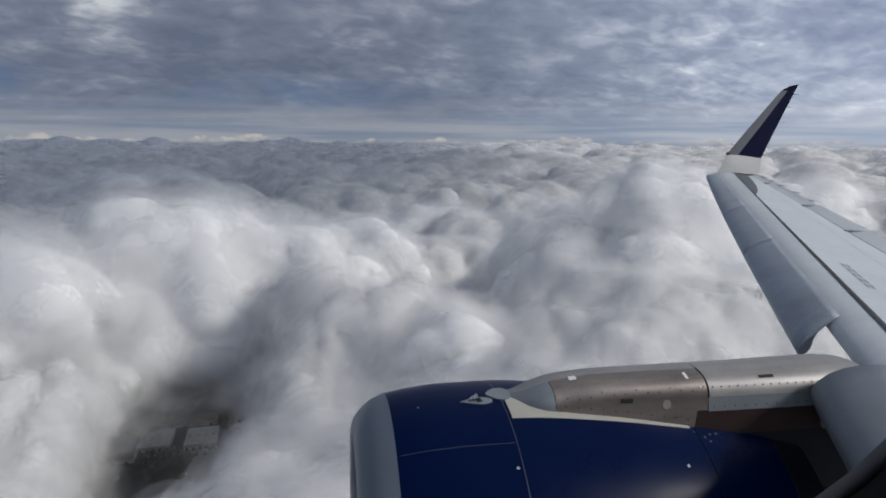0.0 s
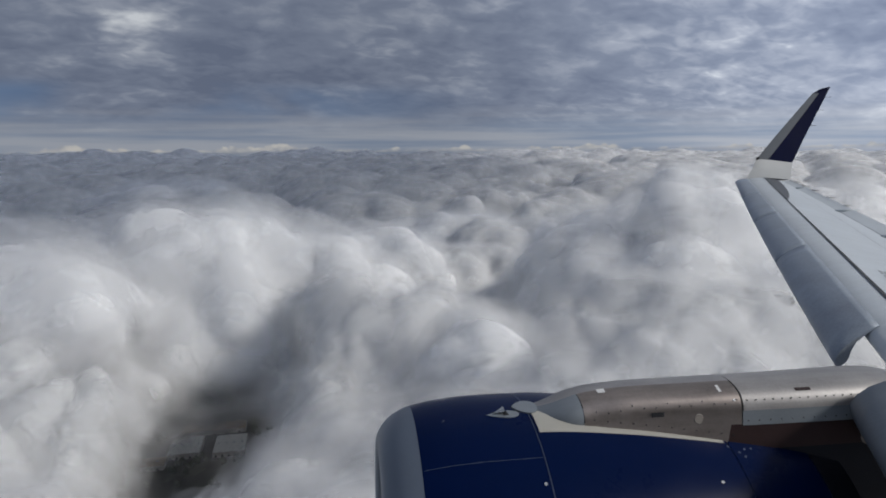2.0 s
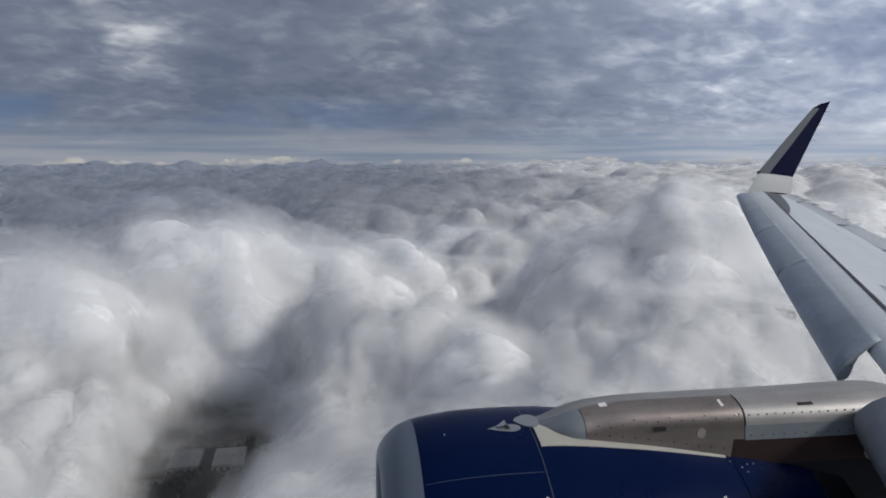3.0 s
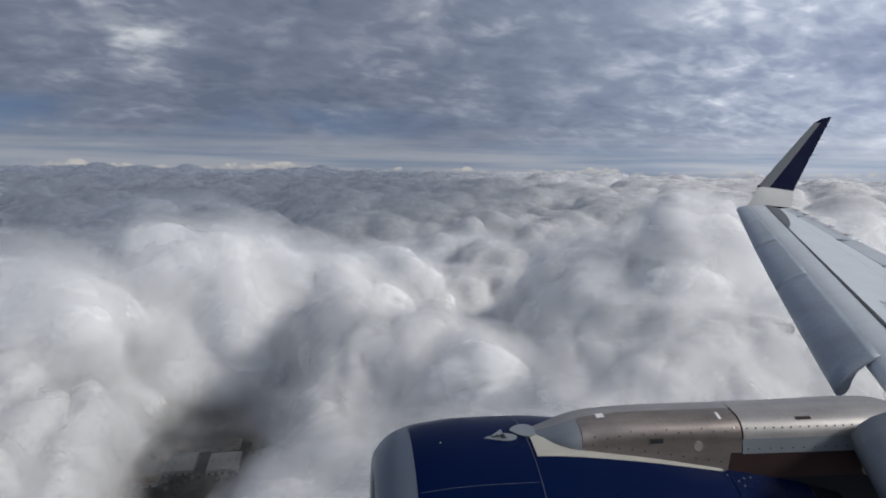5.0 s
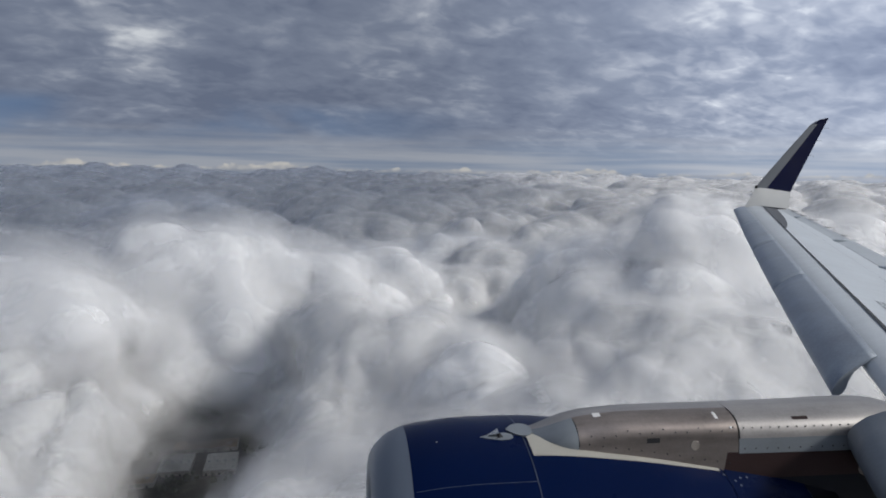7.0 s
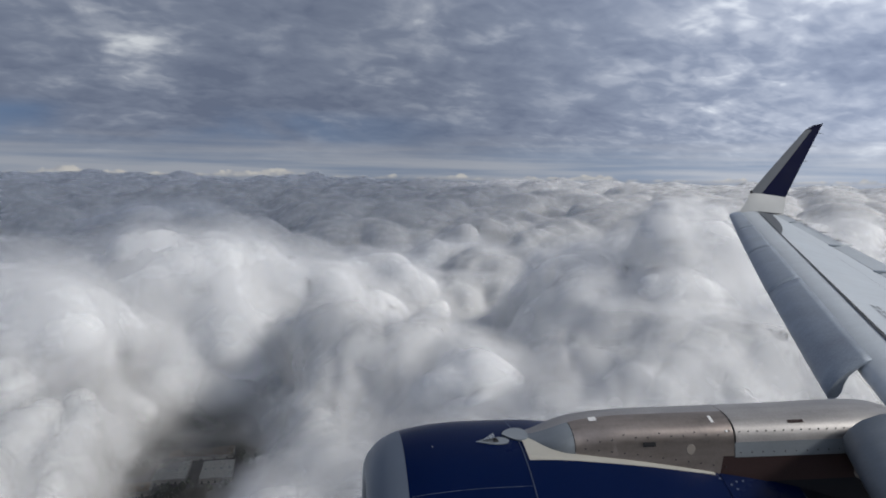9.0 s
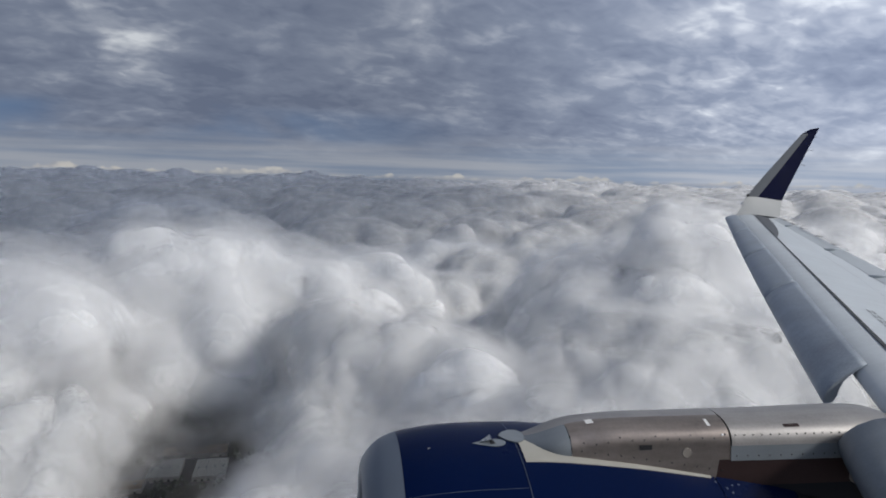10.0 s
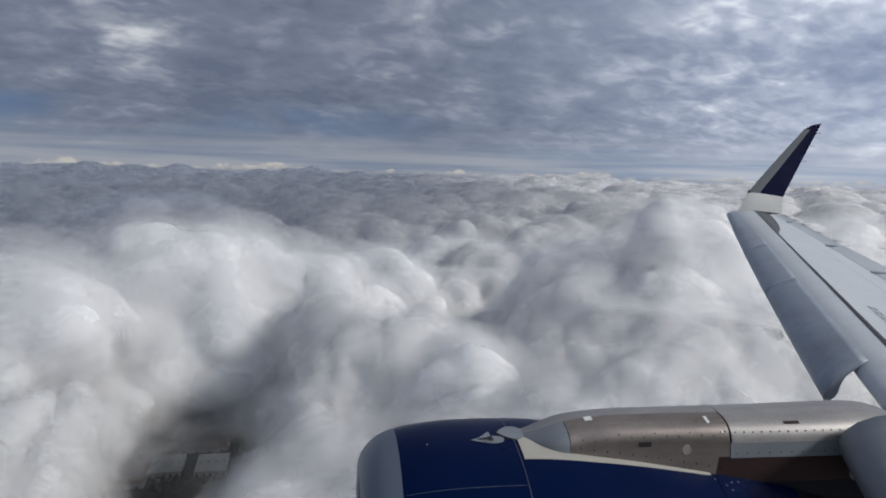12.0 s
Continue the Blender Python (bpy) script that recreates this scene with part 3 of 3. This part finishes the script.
def leaf_plate(a, deg, length, wide_deg, blunt, proud=0.006):
    """A plate on the cowl, pointed in front and round behind."""
    bm = bmesh.new()
    ring = []
    for k in range(40):
        t = 2 * math.pi * k / 40
        s = 0.5 - 0.5 * math.cos(t)
        w = math.sin(t) * (s ** blunt)
        ring.append((a + s * length, deg + w * wide_deg))
    lo = [bm.verts.new(nac_point(p, d, -0.01)) for p, d in ring]
    hi = [bm.verts.new(nac_point(p, d, proud)) for p, d in ring]
    for k in range(40):
        bm.faces.new((lo[k], lo[(k + 1) % 40], hi[(k + 1) % 40], hi[k]))
    bm.faces.new(hi)
    bmesh.ops.recalc_face_normals(bm, faces=bm.faces)
    return bm


part("vent_plate", leaf_plate(0.985, 7.2, 0.255, 2.9, 0.55), PANEL, engine, "grey tear-shaped vent plate", False)
bm = bmesh.new()
tri = [nac_point(1.03, 6.9, 0.008), nac_point(1.125, 5.4, 0.050), nac_point(1.125, 8.2, 0.045), nac_point(1.135, 6.8, 0.006)]
v = [bm.verts.new(p) for p in tri]
for f in ((0, 1, 2), (0, 3, 1), (0, 2, 3)):
    bm.faces.new([v[i] for i in f])
part("vent_scoop", bm, STEEL, engine, "bright metal scoop", False)
bm = bmesh.new()
v = [bm.verts.new(nac_point(a, d, 0.009)) for a, d in ((1.118, 5.2), (1.118, 8.4), (1.160, 8.0), (1.150, 5.6))]
bm.faces.new(v)
part("vent_mouth", bm, DARK, engine, "", False)
part("nose_plate", leaf_plate(1.205, 3.2, 0.20, 5.4, 0.32, 0.012), PANEL, engine, "grey leaf-shaped cover in front of the pylon", False)


def stud(p, normal, r, proud, mat, name, parent, sides=10):
    bm = bmesh.new()
    n = Vector(normal).normalized()
    e = n.orthogonal().normalized()
    f = n.cross(e)
    lo = [bm.verts.new(Vector(p) + (e * math.cos(t) + f * math.sin(t)) * r - n * 0.004) for t in (2 * math.pi * k / sides for k in range(sides))]
    hi = [bm.verts.new(q.co + n * (proud + 0.004) - (q.co - Vector(p)) * 0.12) for q in lo]
    for k in range(sides):
        bm.faces.new((lo[k], lo[(k + 1) % sides], hi[(k + 1) % sides], hi[k]))
    bm.faces.new(hi)
    bmesh.ops.recalc_face_normals(bm, faces=bm.faces)
    return part(name, bm, mat, parent, "", False)


def nac_stud(a, deg, r, mat, name):
    p = nac_point(a, deg, 0.0)
    stud(p, (0, p[1] - ENG_O, p[2] - ENG_U), r, 0.004, mat, name, engine)


nac_stud(0.66, 7.5, 0.008, STEEL, "latch")
for a, deg in ((1.27, 36), (2.60, 37)):
    nac_stud(a, deg, 0.014, STEEL, "latch")
for a, deg in ((2.87, 24.6), (2.93, 23.0), (2.99, 22.5), (2.90, 26.5), (2.80, 22.0)):
    nac_stud(a, deg, 0.010, SEAM, "latch")

# pylon: crown and side walls along the engine's top
PYL_TOP = [(1.36, -1.985), (1.45, -1.955), (1.68, -1.87), (1.95, -1.835), (2.3, -1.825), (3.1, -1.825), (4.0, -1.815), (4.35, -1.84), (4.6, -1.92), (4.8, -2.02)]
PYL_HALF = [(1.36, 0.13), (1.45, 0.23), (1.58, 0.315), (1.8, 0.33), (2.1, 0.335), (2.9, 0.35), (4.0, 0.38), (4.8, 0.36)]
PYL_FALL = [(1.36, 0.010), (1.68, 0.030), (2.1, 0.012), (2.9, 0.012), (4.0, 0.020), (4.8, 0.03)]


def pyl_point(a, side, drop):
    """side -1 inboard to 1 outboard across the crown; drop: metres down the wall."""
    half, top, fall = smooth_at(PYL_HALF, a), smooth_at(PYL_TOP, a), smooth_at(PYL_FALL, a)
    return (a, ENG_O + half * side + math.copysign(0.12 * max(drop - 0.07, 0), side), top - (fall * abs(side) ** 2.5 if side < 0 else 0.24 * side ** 1.3) - drop)


SHOULDER = ((-0.40, 0.002), (-0.58, 0.009), (-0.74, 0.024), (-0.87, 0.048), (-0.95, 0.080), (-0.99, 0.118), (-1, 0.16))


def pylon_crown(a0, a1, steps=20):
    rings = []
    for i in range(steps + 1):
        a = a0 + (a1 - a0) * i / steps
        row = [pyl_point(a, -0.40, 0.002)]
        row += [pyl_point(a, s, 0) for s in (-0.25, 0, 0.25, 0.5, 0.75, 0.88, 0.96, 1)]
        rings.append(row + [pyl_point(a, 1, 0.03)])
    return loft(rings)


def pylon_wall(a0, a1, drop0, drop1, side=-1, steps=14, proud=0.0, shoulder=False):
    """drop0, drop1: functions of the station. The inboard shoulder is rolled over."""
    rings = []
    for i in range(steps + 1):
        a = a0 + (a1 - a0) * i / steps
        d0, d1 = drop0(a), drop1(a)
        row = [pyl_point(a, side, d0 + (d1 - d0) * k / 5) for k in range(6)]
        if shoulder:
            k = min(1.0, (a - 1.30) / 0.5)
            row = [pyl_point(a, s, d * k) for s, d in SHOULDER[:-1]] + row
        rings.append([(q[0], q[1] + side * proud, q[2]) for q in row])
    return loft(rings)


def drop_to_cowl(a):
    """Height of the wall from its crease down to the cowl."""
    half, top, fall = smooth_at(PYL_HALF, a), smooth_at(PYL_TOP, a), smooth_at(PYL_FALL, a)
    r = smooth_at(NAC, min(a, 3.7))
    u = ENG_U + math.sqrt(max(r * r - half * half, 0.01))
    return max(top - fall - u, 0.0) + 0.10


pylon = part("pylon", pylon_crown(1.36, 2.96), PYLON, plane, "bare metal engine pylon with riveted panels")
part("crown_panel", pylon_crown(2.965, 4.8), PYLON, pylon, "dull grey crown panel")
part("front_fairing", pylon_wall(1.37, 1.70, lambda a: 0.155 * min(1.0, (a - 1.30) / 0.5), drop_to_cowl, shoulder=True), PANEL, pylon, "smooth grey front fairing")
part("side_panel", pylon_wall(1.705, 2.95, lambda a: 0.155 * min(1.0, (a - 1.30) / 0.5), lambda a: min(drop_to_cowl(a), 0.26 if a > 2.82 else 9), shoulder=True, steps=28), PYLON_SIDE, pylon, "brown heat-tinted side panel")
part("shoulder", pylon_wall(2.965, 4.8, lambda a: 0.155, lambda a: 0.16, shoulder=True), PYLON, pylon, "dull metal shoulder of the crown")
part("side_panel", pylon_wall(2.955, 4.6, lambda a: 0.157, lambda a: 0.27, proud=0.002), PANEL, pylon, "flat grey riveted side panel")
part("lower_panel", pylon_wall(2.82, 4.6, lambda a: 0.255 + 0.02 * (a > 3.4), lambda a: 0.46, proud=-0.004), MAROON, pylon, "dark maroon lower pylon panel")
# Added sheet; its near-black colour carries the dark reflection below the maroon.
part("dark_panel", pylon_wall(2.82, 4.6, lambda a: 0.455, lambda a: 0.95, proud=-0.010), DARK_REFLECT, pylon, "near-black panel under the pylon, dark reflection in its colour")
part("outboard_wall", pylon_wall(1.37, 4.8, lambda a: 0.02, lambda a: 0.7, side=1), PANEL, pylon)

# cream seal strip along the foot of the pylon
rings = []
for i in range(25):
    a = 1.335 + (2.785 - 1.335) * i / 24
    half = smooth_at(PYL_HALF, max(a, 1.37))
    deg0 = math.degrees(math.asin(min(half / smooth_at(NAC, a), 1)))
    foot = smooth_at([(1.33, 17.5), (1.6, 17.6), (2.2, 18.6), (2.79, 20.2)], a)
    rings.append([nac_point(a, deg0 - 1 + (foot - deg0 + 1) * k / 5, 0.006) for k in range(6)] + [nac_point(a, foot + 0.05, -0.01)])
part("seal_strip", loft(rings), CREAM, pylon, "cream sealing strip along the cowl")


def shoulder_side(drop):
    """How far across the crown the rolled shoulder has come at a drop."""
    return float(np.interp(drop, [d for _, d in SHOULDER], [s for s, _ in SHOULDER]))


def wall_stud(a, drop, r, mat, name):
    p = pyl_point(a, shoulder_side(drop), drop)
    stud(p, (0, -1, 0.1 if drop > 0.14 else 0.7), r, 0.004, mat, name, pylon)


for i in range(13):
    wall_stud(1.80 + i * 0.093, 0.078 + 0.03 * math.sin(i * 2.1) ** 2, 0.006, DARK, "rivet")
for i in range(12):
    wall_stud(1.78 + i * 0.10, drop_to_cowl(1.78 + i * 0.10) - 0.145, 0.006, DARK, "rivet")
for i in range(13):
    wall_stud(3.0 + i * 0.072, 0.085, 0.0065, DARK, "rivet")
for i in range(10):
    wall_stud(3.0 + i * 0.09, 0.235, 0.006, DARK, "rivet")
wall_stud(2.60, 0.20, 0.042, TAN, "access_cover")
wall_stud(3.99, 0.42, 0.055, TAN, "access_cover")
wall_stud(2.895, 0.08, 0.010, STEEL, "rivet")


def plate(points, mat, name, parent, label=""):
    bm = bmesh.new()
    bm.faces.new([bm.verts.new(p) for p in points])
    bmesh.ops.recalc_face_normals(bm, faces=bm.faces)
    return part(name, bm, mat, parent, label, False)


def crown_plate(a0, a1, s0, s1, mat, name, label=""):
    pts = [pyl_point(a, s, float(np.interp(-s, [-q for q, _ in SHOULDER], [d for _, d in SHOULDER])) if s < -0.4 else 0.0) for a, s in ((a0, s0), (a1, s0), (a1, s1), (a0, s1))]
    return plate([(p[0], p[1], p[2] + 0.004) for p in pts], mat, name, pylon, label)


crown_plate(1.86, 1.92, -0.56, -0.40, STEEL_WHITE, "placard", "small white placard")
crown_plate(2.80, 2.825, -0.80, -0.60, STEEL_WHITE, "placard", "small white placard")
crown_plate(3.42, 3.55, -0.87, -0.80, MAROON, "placard")
plate([pyl_point(a, -1.02, d) for a, d in ((2.22, 0.13), (2.32, 0.13), (2.32, 0.165), (2.22, 0.165))], DARK, "placard", pylon)

# wing: rails from the tip inwards, (aft, up) at outboard stations 17.0 and 5.7
TIP_O, IN_O = 17.0, 5.7
RAILS = {"slat_nose": ((10.43, -0.93), (4.65, -2.10)), "slat_end": ((10.80, -0.838), (5.11, -1.73)),
         "skin": ((11.27, -0.82), (5.457, -1.70)), "hinge": ((11.96, -0.955), (7.93, -2.31)), "tail": ((12.06, -0.89), (8.69, -2.31))}


def rail(name, o):
    (a0, u0), (a1, u1) = RAILS[name]
    t = (TIP_O - o) / (TIP_O - IN_O)
    bow = -0.26 * max(t, 0) * max(1 - t, 0) if name == "slat_nose" else 0.0
    return Vector((a0 + (a1 - a0) * t + bow, o, u0 + (u1 - u0) * t))


def strip(r0, r1, o0, o1, steps, across, bulge=0.0, drop=0.0):
    rings = []
    for i in range(steps + 1):
        o = o0 + (o1 - o0) * i / steps
        p, q = rail(r0, o), rail(r1, o)
        rings.append([p.lerp(q, k / across) + Vector((0, 0, bulge * (q - p).length * 4 * (k / across) * (1 - k / across) - drop)) for k in range(across + 1)])
    return rings


wing = part("wing", loft(strip("skin", "hinge", 17.0, 0.1, 52, 10, 0.012)), GREY, plane, "grey painted swept wing with panel lines")

part("flap_skin", loft(strip("hinge", "tail", 17.0, 0.1, 40, 4)), GREY, wing, "grey trailing edge flap skin")


def nose_rings(o0, o1, steps):
    rings = []
    for i in range(steps + 1):
        o = o0 + (o1 - o0) * i / steps
        e, s = rail("slat_end", o), rail("skin", o)
        c = (s.x - e.x)
        row = [s, e.lerp(s, 0.6) + Vector((0, 0, 0.012)), e.lerp(s, 0.2) + Vector((0, 0, 0.0))]
        k = 0.40
        for da, du in ((-0.10, -0.035), (-0.22, -0.11), (-0.30, -0.22), (-0.28, -0.33), (-0.10, -0.42), (0.5, -0.55)):
            row.append(e + Vector((da * k, 0, du * k - 0.02)))
        rings.append(row)
    return rings


part("fixed_nose", loft(nose_rings(17.0, 0.1, 54)), GREY, wing, "grey fixed leading edge behind the slats")
# lower skin
rings = []
for i in range(21):
    o = 17.0 - 16.9 * i / 20
    p, q = rail("slat_end", o), rail("tail", o)
    thick = 0.12 + 0.35 * (17 - o) / 12.5
    rings.append([p + Vector((0.3 * (17 - o) / 12.5, 0, -thick)), p.lerp(q, 0.4) + Vector((0, 0, -thick * 1.1)), p.lerp(q, 0.8) + Vector((0, 0, -thick * 0.4)), q + Vector((0, 0, -0.012))])
part("lower_skin", loft(rings), GREY, wing)


def slat_rings(o0, o1, steps):
    rings = []
    for i in range(steps + 1):
        o = o0 + (o1 - o0) * i / steps
        n, e = rail("slat_nose", o), rail("slat_end", o)
        c = (e - n).length
        d = (e - n) / c
        up = Vector((-d.z, 0, d.x))
        row = []
        for along, lift in ((1.0, 0.0), (0.86, 0.045), (0.68, 0.085), (0.5, 0.112), (0.34, 0.12), (0.2, 0.105), (0.09, 0.07), (0.025, 0.03), (0.0, -0.015),
                            (0.01, -0.06), (0.06, -0.105), (0.16, -0.125), (0.26, -0.10), (0.36, -0.02), (0.52, 0.04), (0.75, 0.03), (0.99, -0.012)):
            row.append(n + d * (along * c) + up * (lift * c))
        rings.append(row)
    return rings


for o0, o1 in ((16.98, 14.4), (14.385, 11.9), (11.885, 9.2), (9.185, 5.72)):
    part("slat", loft(slat_rings(o0, o1, 12), close=True, caps_on=True), SLAT, wing, "weathered aluminium leading edge slat, drooped")

# inboard slat beside the engine
rings = []
for i in range(13):
    o = 4.43 - 4.3 * i / 12
    f = 3.76 - 0.55 * (4.43 - o)
    row = []
    for da, du in ((0.75, 0.10), (0.50, 0.12), (0.30, 0.10), (0.16, 0.06), (0.06, 0.0), (0.01, -0.07), (0.03, -0.16), (0.09, -0.26), (0.18, -0.36), (0.32, -0.44), (0.6, -0.42)):
        row.append((f + da, o, -1.88 + du))
    rings.append(row)
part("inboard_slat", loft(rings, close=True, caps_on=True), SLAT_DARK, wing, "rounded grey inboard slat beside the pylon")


def skin_point(o, f, proud=0.004):
    p, q = rail("skin", o), rail("hinge", o)
    return p.lerp(q, f) + Vector((0, 0, 0.012 * (q - p).length * 4 * f * (1 - f) + proud))


def skin_band(o0, o1, f0, f1, mat, name, label="", steps=24, across=3, proud=0.004):
    """f0, f1: chord fractions, as functions of the station."""
    rings = []
    for i in range(steps + 1):
        o = o0 + (o1 - o0) * i / steps
        rings.append([skin_point(o, f0(o) + (f1(o) - f0(o)) * k / across, proud) for k in range(across + 1)])
    return part(name, loft(rings), mat, wing, label)


skin_band(16.98, 4.3, lambda o: -0.012 * (17 / o) ** 0.3, lambda o: 0.010 * (17 / o) ** 0.2, DARK, "skin_joint", "dark joint behind the leading edge", 30, 1, 0.006)
# darker grey wedge, widest at the tip
skin_band(16.95, 13.2, lambda o: 0.02, lambda o: max(0.03, 0.62 * ((o - 13.2) / 3.75) ** 0.8), GREY_DARK, "skin_patch", "darker grey patch near the wing tip", 20, 4)
skin_band(16.9, 4.3, lambda o: 0.985, lambda o: 1.0, SEAM, "skin_joint", "", 24, 1, 0.005)
skin_band(16.9, 4.3, lambda o: 0.60, lambda o: 0.604, SEAM, "skin_joint", "", 24, 1, 0.004)
# warning writing on the skin, too small to read: plain bars
for row in range(2):
    for k in range(5):
        o = 7.75 - 0.22 * k
        skin_band(o, o - 0.16, lambda o: 0.150 + 0.035 * row, lambda o: 0.172 + 0.035 * row, FADED, "marking", "", 1, 1, 0.004)


def rod(p, q, r, mat, name, parent):
    p, q = Vector(p), Vector(q)
    n = (q - p).normalized()
    e = n.orthogonal().normalized()
    f = n.cross(e)
    ring = [[c + (e * math.cos(t) + f * math.sin(t)) * rr for t in (2 * math.pi * k / 6 for k in range(6))] for c, rr in ((p, r), (q, r * 0.5))]
    return part(name, loft(ring, close=True, caps_on=True), mat, parent)


for o in (16.6, 16.0, 15.4, 14.5, 13.6):
    t = rail("tail", o)
    rod(t + Vector((-0.05, 0, 0.02)), t + Vector((0.16, 0, 0.0)), 0.012, DARK, "static_wick", wing)
for o in (15.9, 13.2, 11.0):
    t, h = rail("tail", o), rail("hinge", o)
    rod(h + Vector((-0.1, 0, 0.03)), t + Vector((0.15, 0, 0.0)), 0.03, GREY, "hinge_fairing", wing)

# winglet: blended upwards from the tip
WL = [  # height fraction: leading edge, colour edge, trailing edge
    ((10.72, 17.00, -0.862), (11.25, 17.00, -0.835), (12.06, 17.00, -0.89)),
    ((10.92, 17.17, -0.74), (11.42, 17.20, -0.69), (12.25, 17.25, -0.72)),
    ((11.12, 17.30, -0.55), (11.56, 17.34, -0.53), (12.42, 17.47, -0.57)),
    ((11.28, 17.42, -0.33), (11.66, 17.48, -0.35), (12.58, 17.70, -0.44)),
    ((12.10, 17.81, 0.33), (12.46, 17.86, 0.32), (13.13, 18.01, 0.26)),
    ((12.95, 18.20, 1.00), (13.24, 18.24, 0.99), (13.69, 18.31, 0.97)),
    ((13.69, 18.54, 1.57), (13.90, 18.56, 1.56), (14.20, 18.57, 1.62)),
    ((13.98, 18.60, 1.70), (14.05, 18.60, 1.715), (14.30, 18.61, 1.77)),
]


def winglet_rings(i0, i1, c0, c1, far=False):
    """Chordwise from column c0 to c1 (0 leading edge, 1 colour edge, 2 trailing edge)."""
    rings = []
    for i in range(i0, i1 + 1):
        le, mid, te = (Vector(p) for p in WL[i])
        chord = (te - le).length
        up = Vector(WL[min(i + 1, 7)][0]) - Vector(WL[max(i - 1, 0)][0])
        n = (te - le).cross(up).normalized()
        if n.y > 0:
            n = -n
        row = []
        for k in range(7):
            if far:
                f = k / 6
                p = le.lerp(te, f)
            else:
                c = c0 + (c1 - c0) * k / 6
                p = le.lerp(mid, c) if c <= 1 else mid.lerp(te, c - 1)
                f = (p - le).length / chord
            t = 0.16 * chord * (math.sqrt(max(f, 0)) * 1.4845 * 0.5 - 0.63 * f * 0.5 - 1.758 * f * f * 0.5 + 1.4215 * f ** 3 * 0.5 - 0.5075 * f ** 4 * 0.5)
            row.append(p + n * (-t if far else t * 0.5))
        rings.append(row)
    return rings


winglet = part("winglet", loft(winglet_rings(0, 3, 0, 2)), WHITE, plane, "upswept winglet, navy with a pale leading edge and white root")
part("leading_edge", loft(winglet_rings(3, 6, 0, 1)), GREY_DARK, winglet, "pale grey leading edge strip")
part("navy_panel", loft(winglet_rings(3, 6, 1, 2)), NAVY_TAIL, winglet, "dark navy painted panel")
part("winglet_tip", loft(winglet_rings(6, 7, 0, 2)), NAVY_TAIL, winglet, "navy tip cap")
part("outer_skin", loft(winglet_rings(0, 7, 0, 2, True)), NAVY_TAIL, winglet)
for i, k in ((4, 0.5), (5, 0.15), (5, 0.75)):
    p = Vector(WL[i][2]).lerp(Vector(WL[i + 1][2]), k)
    rod(p + Vector((-0.03, 0, 0)), p + Vector((0.20, 0.02, 0.0)), 0.008, DARK, "static_wick", winglet)
stud(Vector(WL[3][0]) + Vector((0.03, -0.02, 0.03)), (-0.6, -0.7, 0.3), 0.045, 0.02, DARK, "position_light", winglet)

# ---- the cabin window round the eye ----
def ring_points(half_a, half_u, mid_a, mid_u, r, n=12):
    pts = []
    for k, (sa, su) in enumerate(((1, 1), (-1, 1), (-1, -1), (1, -1))):
        for i in range(n + 1):
            t = math.pi / 2 * (k + i / n)
            pts.append((mid_a + sa * (half_a - r) + r * math.cos(t), mid_u + su * (half_u - r) + r * math.sin(t)))
    return pts


def ring_skin(rows):
    """rows: (grow, distance from the eye) of the closed rings of one frame section."""
    rings = []
    for grow, o in rows:
        rings.append([(a, o, u) for a, u in ring_points(0.428 + grow, 0.328 + grow, 0.01, 0.05, 0.285 + grow)])
    return loft(rings, close=True)


window = tagged(new("cabin_window"), "dark rounded cabin window surround with a grey gasket", "window")
window.matrix_world = plane.matrix_world
part("frame", ring_skin(((0.004, 0.285), (0.004, 0.262), (0.010, 0.255), (0.05, 0.235), (0.085, 0.205), (0.09, 0.20))), PLASTIC, window)
part("gasket", ring_skin(((0.0, 0.295), (0.0, 0.286), (0.004, 0.283), (0.010, 0.286), (0.010, 0.295), (0.0, 0.295))), GASKET, window, "thin grey rubber gasket")
wall = part("wall_cabin", ring_skin(((0.09, 0.215), (0.09, 0.195), (0.16, 0.19), (0.17, 0.20), (0.16, 0.215), (0.09, 0.222))), PLASTIC, None)
wall.matrix_world = plane.matrix_world
tagged(wall, "dark cabin side wall round the window", "wall", kind="structure")


def fuselage_skin():
    """A stretch of the cabin tube with the window's hole in it; closed at both ends."""
    mid_o, mid_u, rad = -1.62, -0.35, 1.93
    along = [-6.0, -4.0, -2.0, -1.0] + [-0.5 + 0.1 * k for k in range(11)] + [1.0, 2.0, 4.0, 7.0, 10.0]
    rings = []
    for a in along:
        rings.append([(a, mid_o + rad * math.cos(2 * math.pi * k / 120), mid_u + rad * math.sin(2 * math.pi * k / 120)) for k in range(120)])
    bm = loft(rings, close=True, caps_on=True)
    hole = [f for f in bm.faces if abs(f.calc_center_median().x - 0.01) < 0.52 and abs(f.calc_center_median().z - 0.05) < 0.42 and f.calc_center_median().y > 0]
    bmesh.ops.delete(bm, geom=hole, context="FACES")
    return bm


part("fuselage", fuselage_skin(), WHITE, plane, "white painted cabin tube with a window opening")
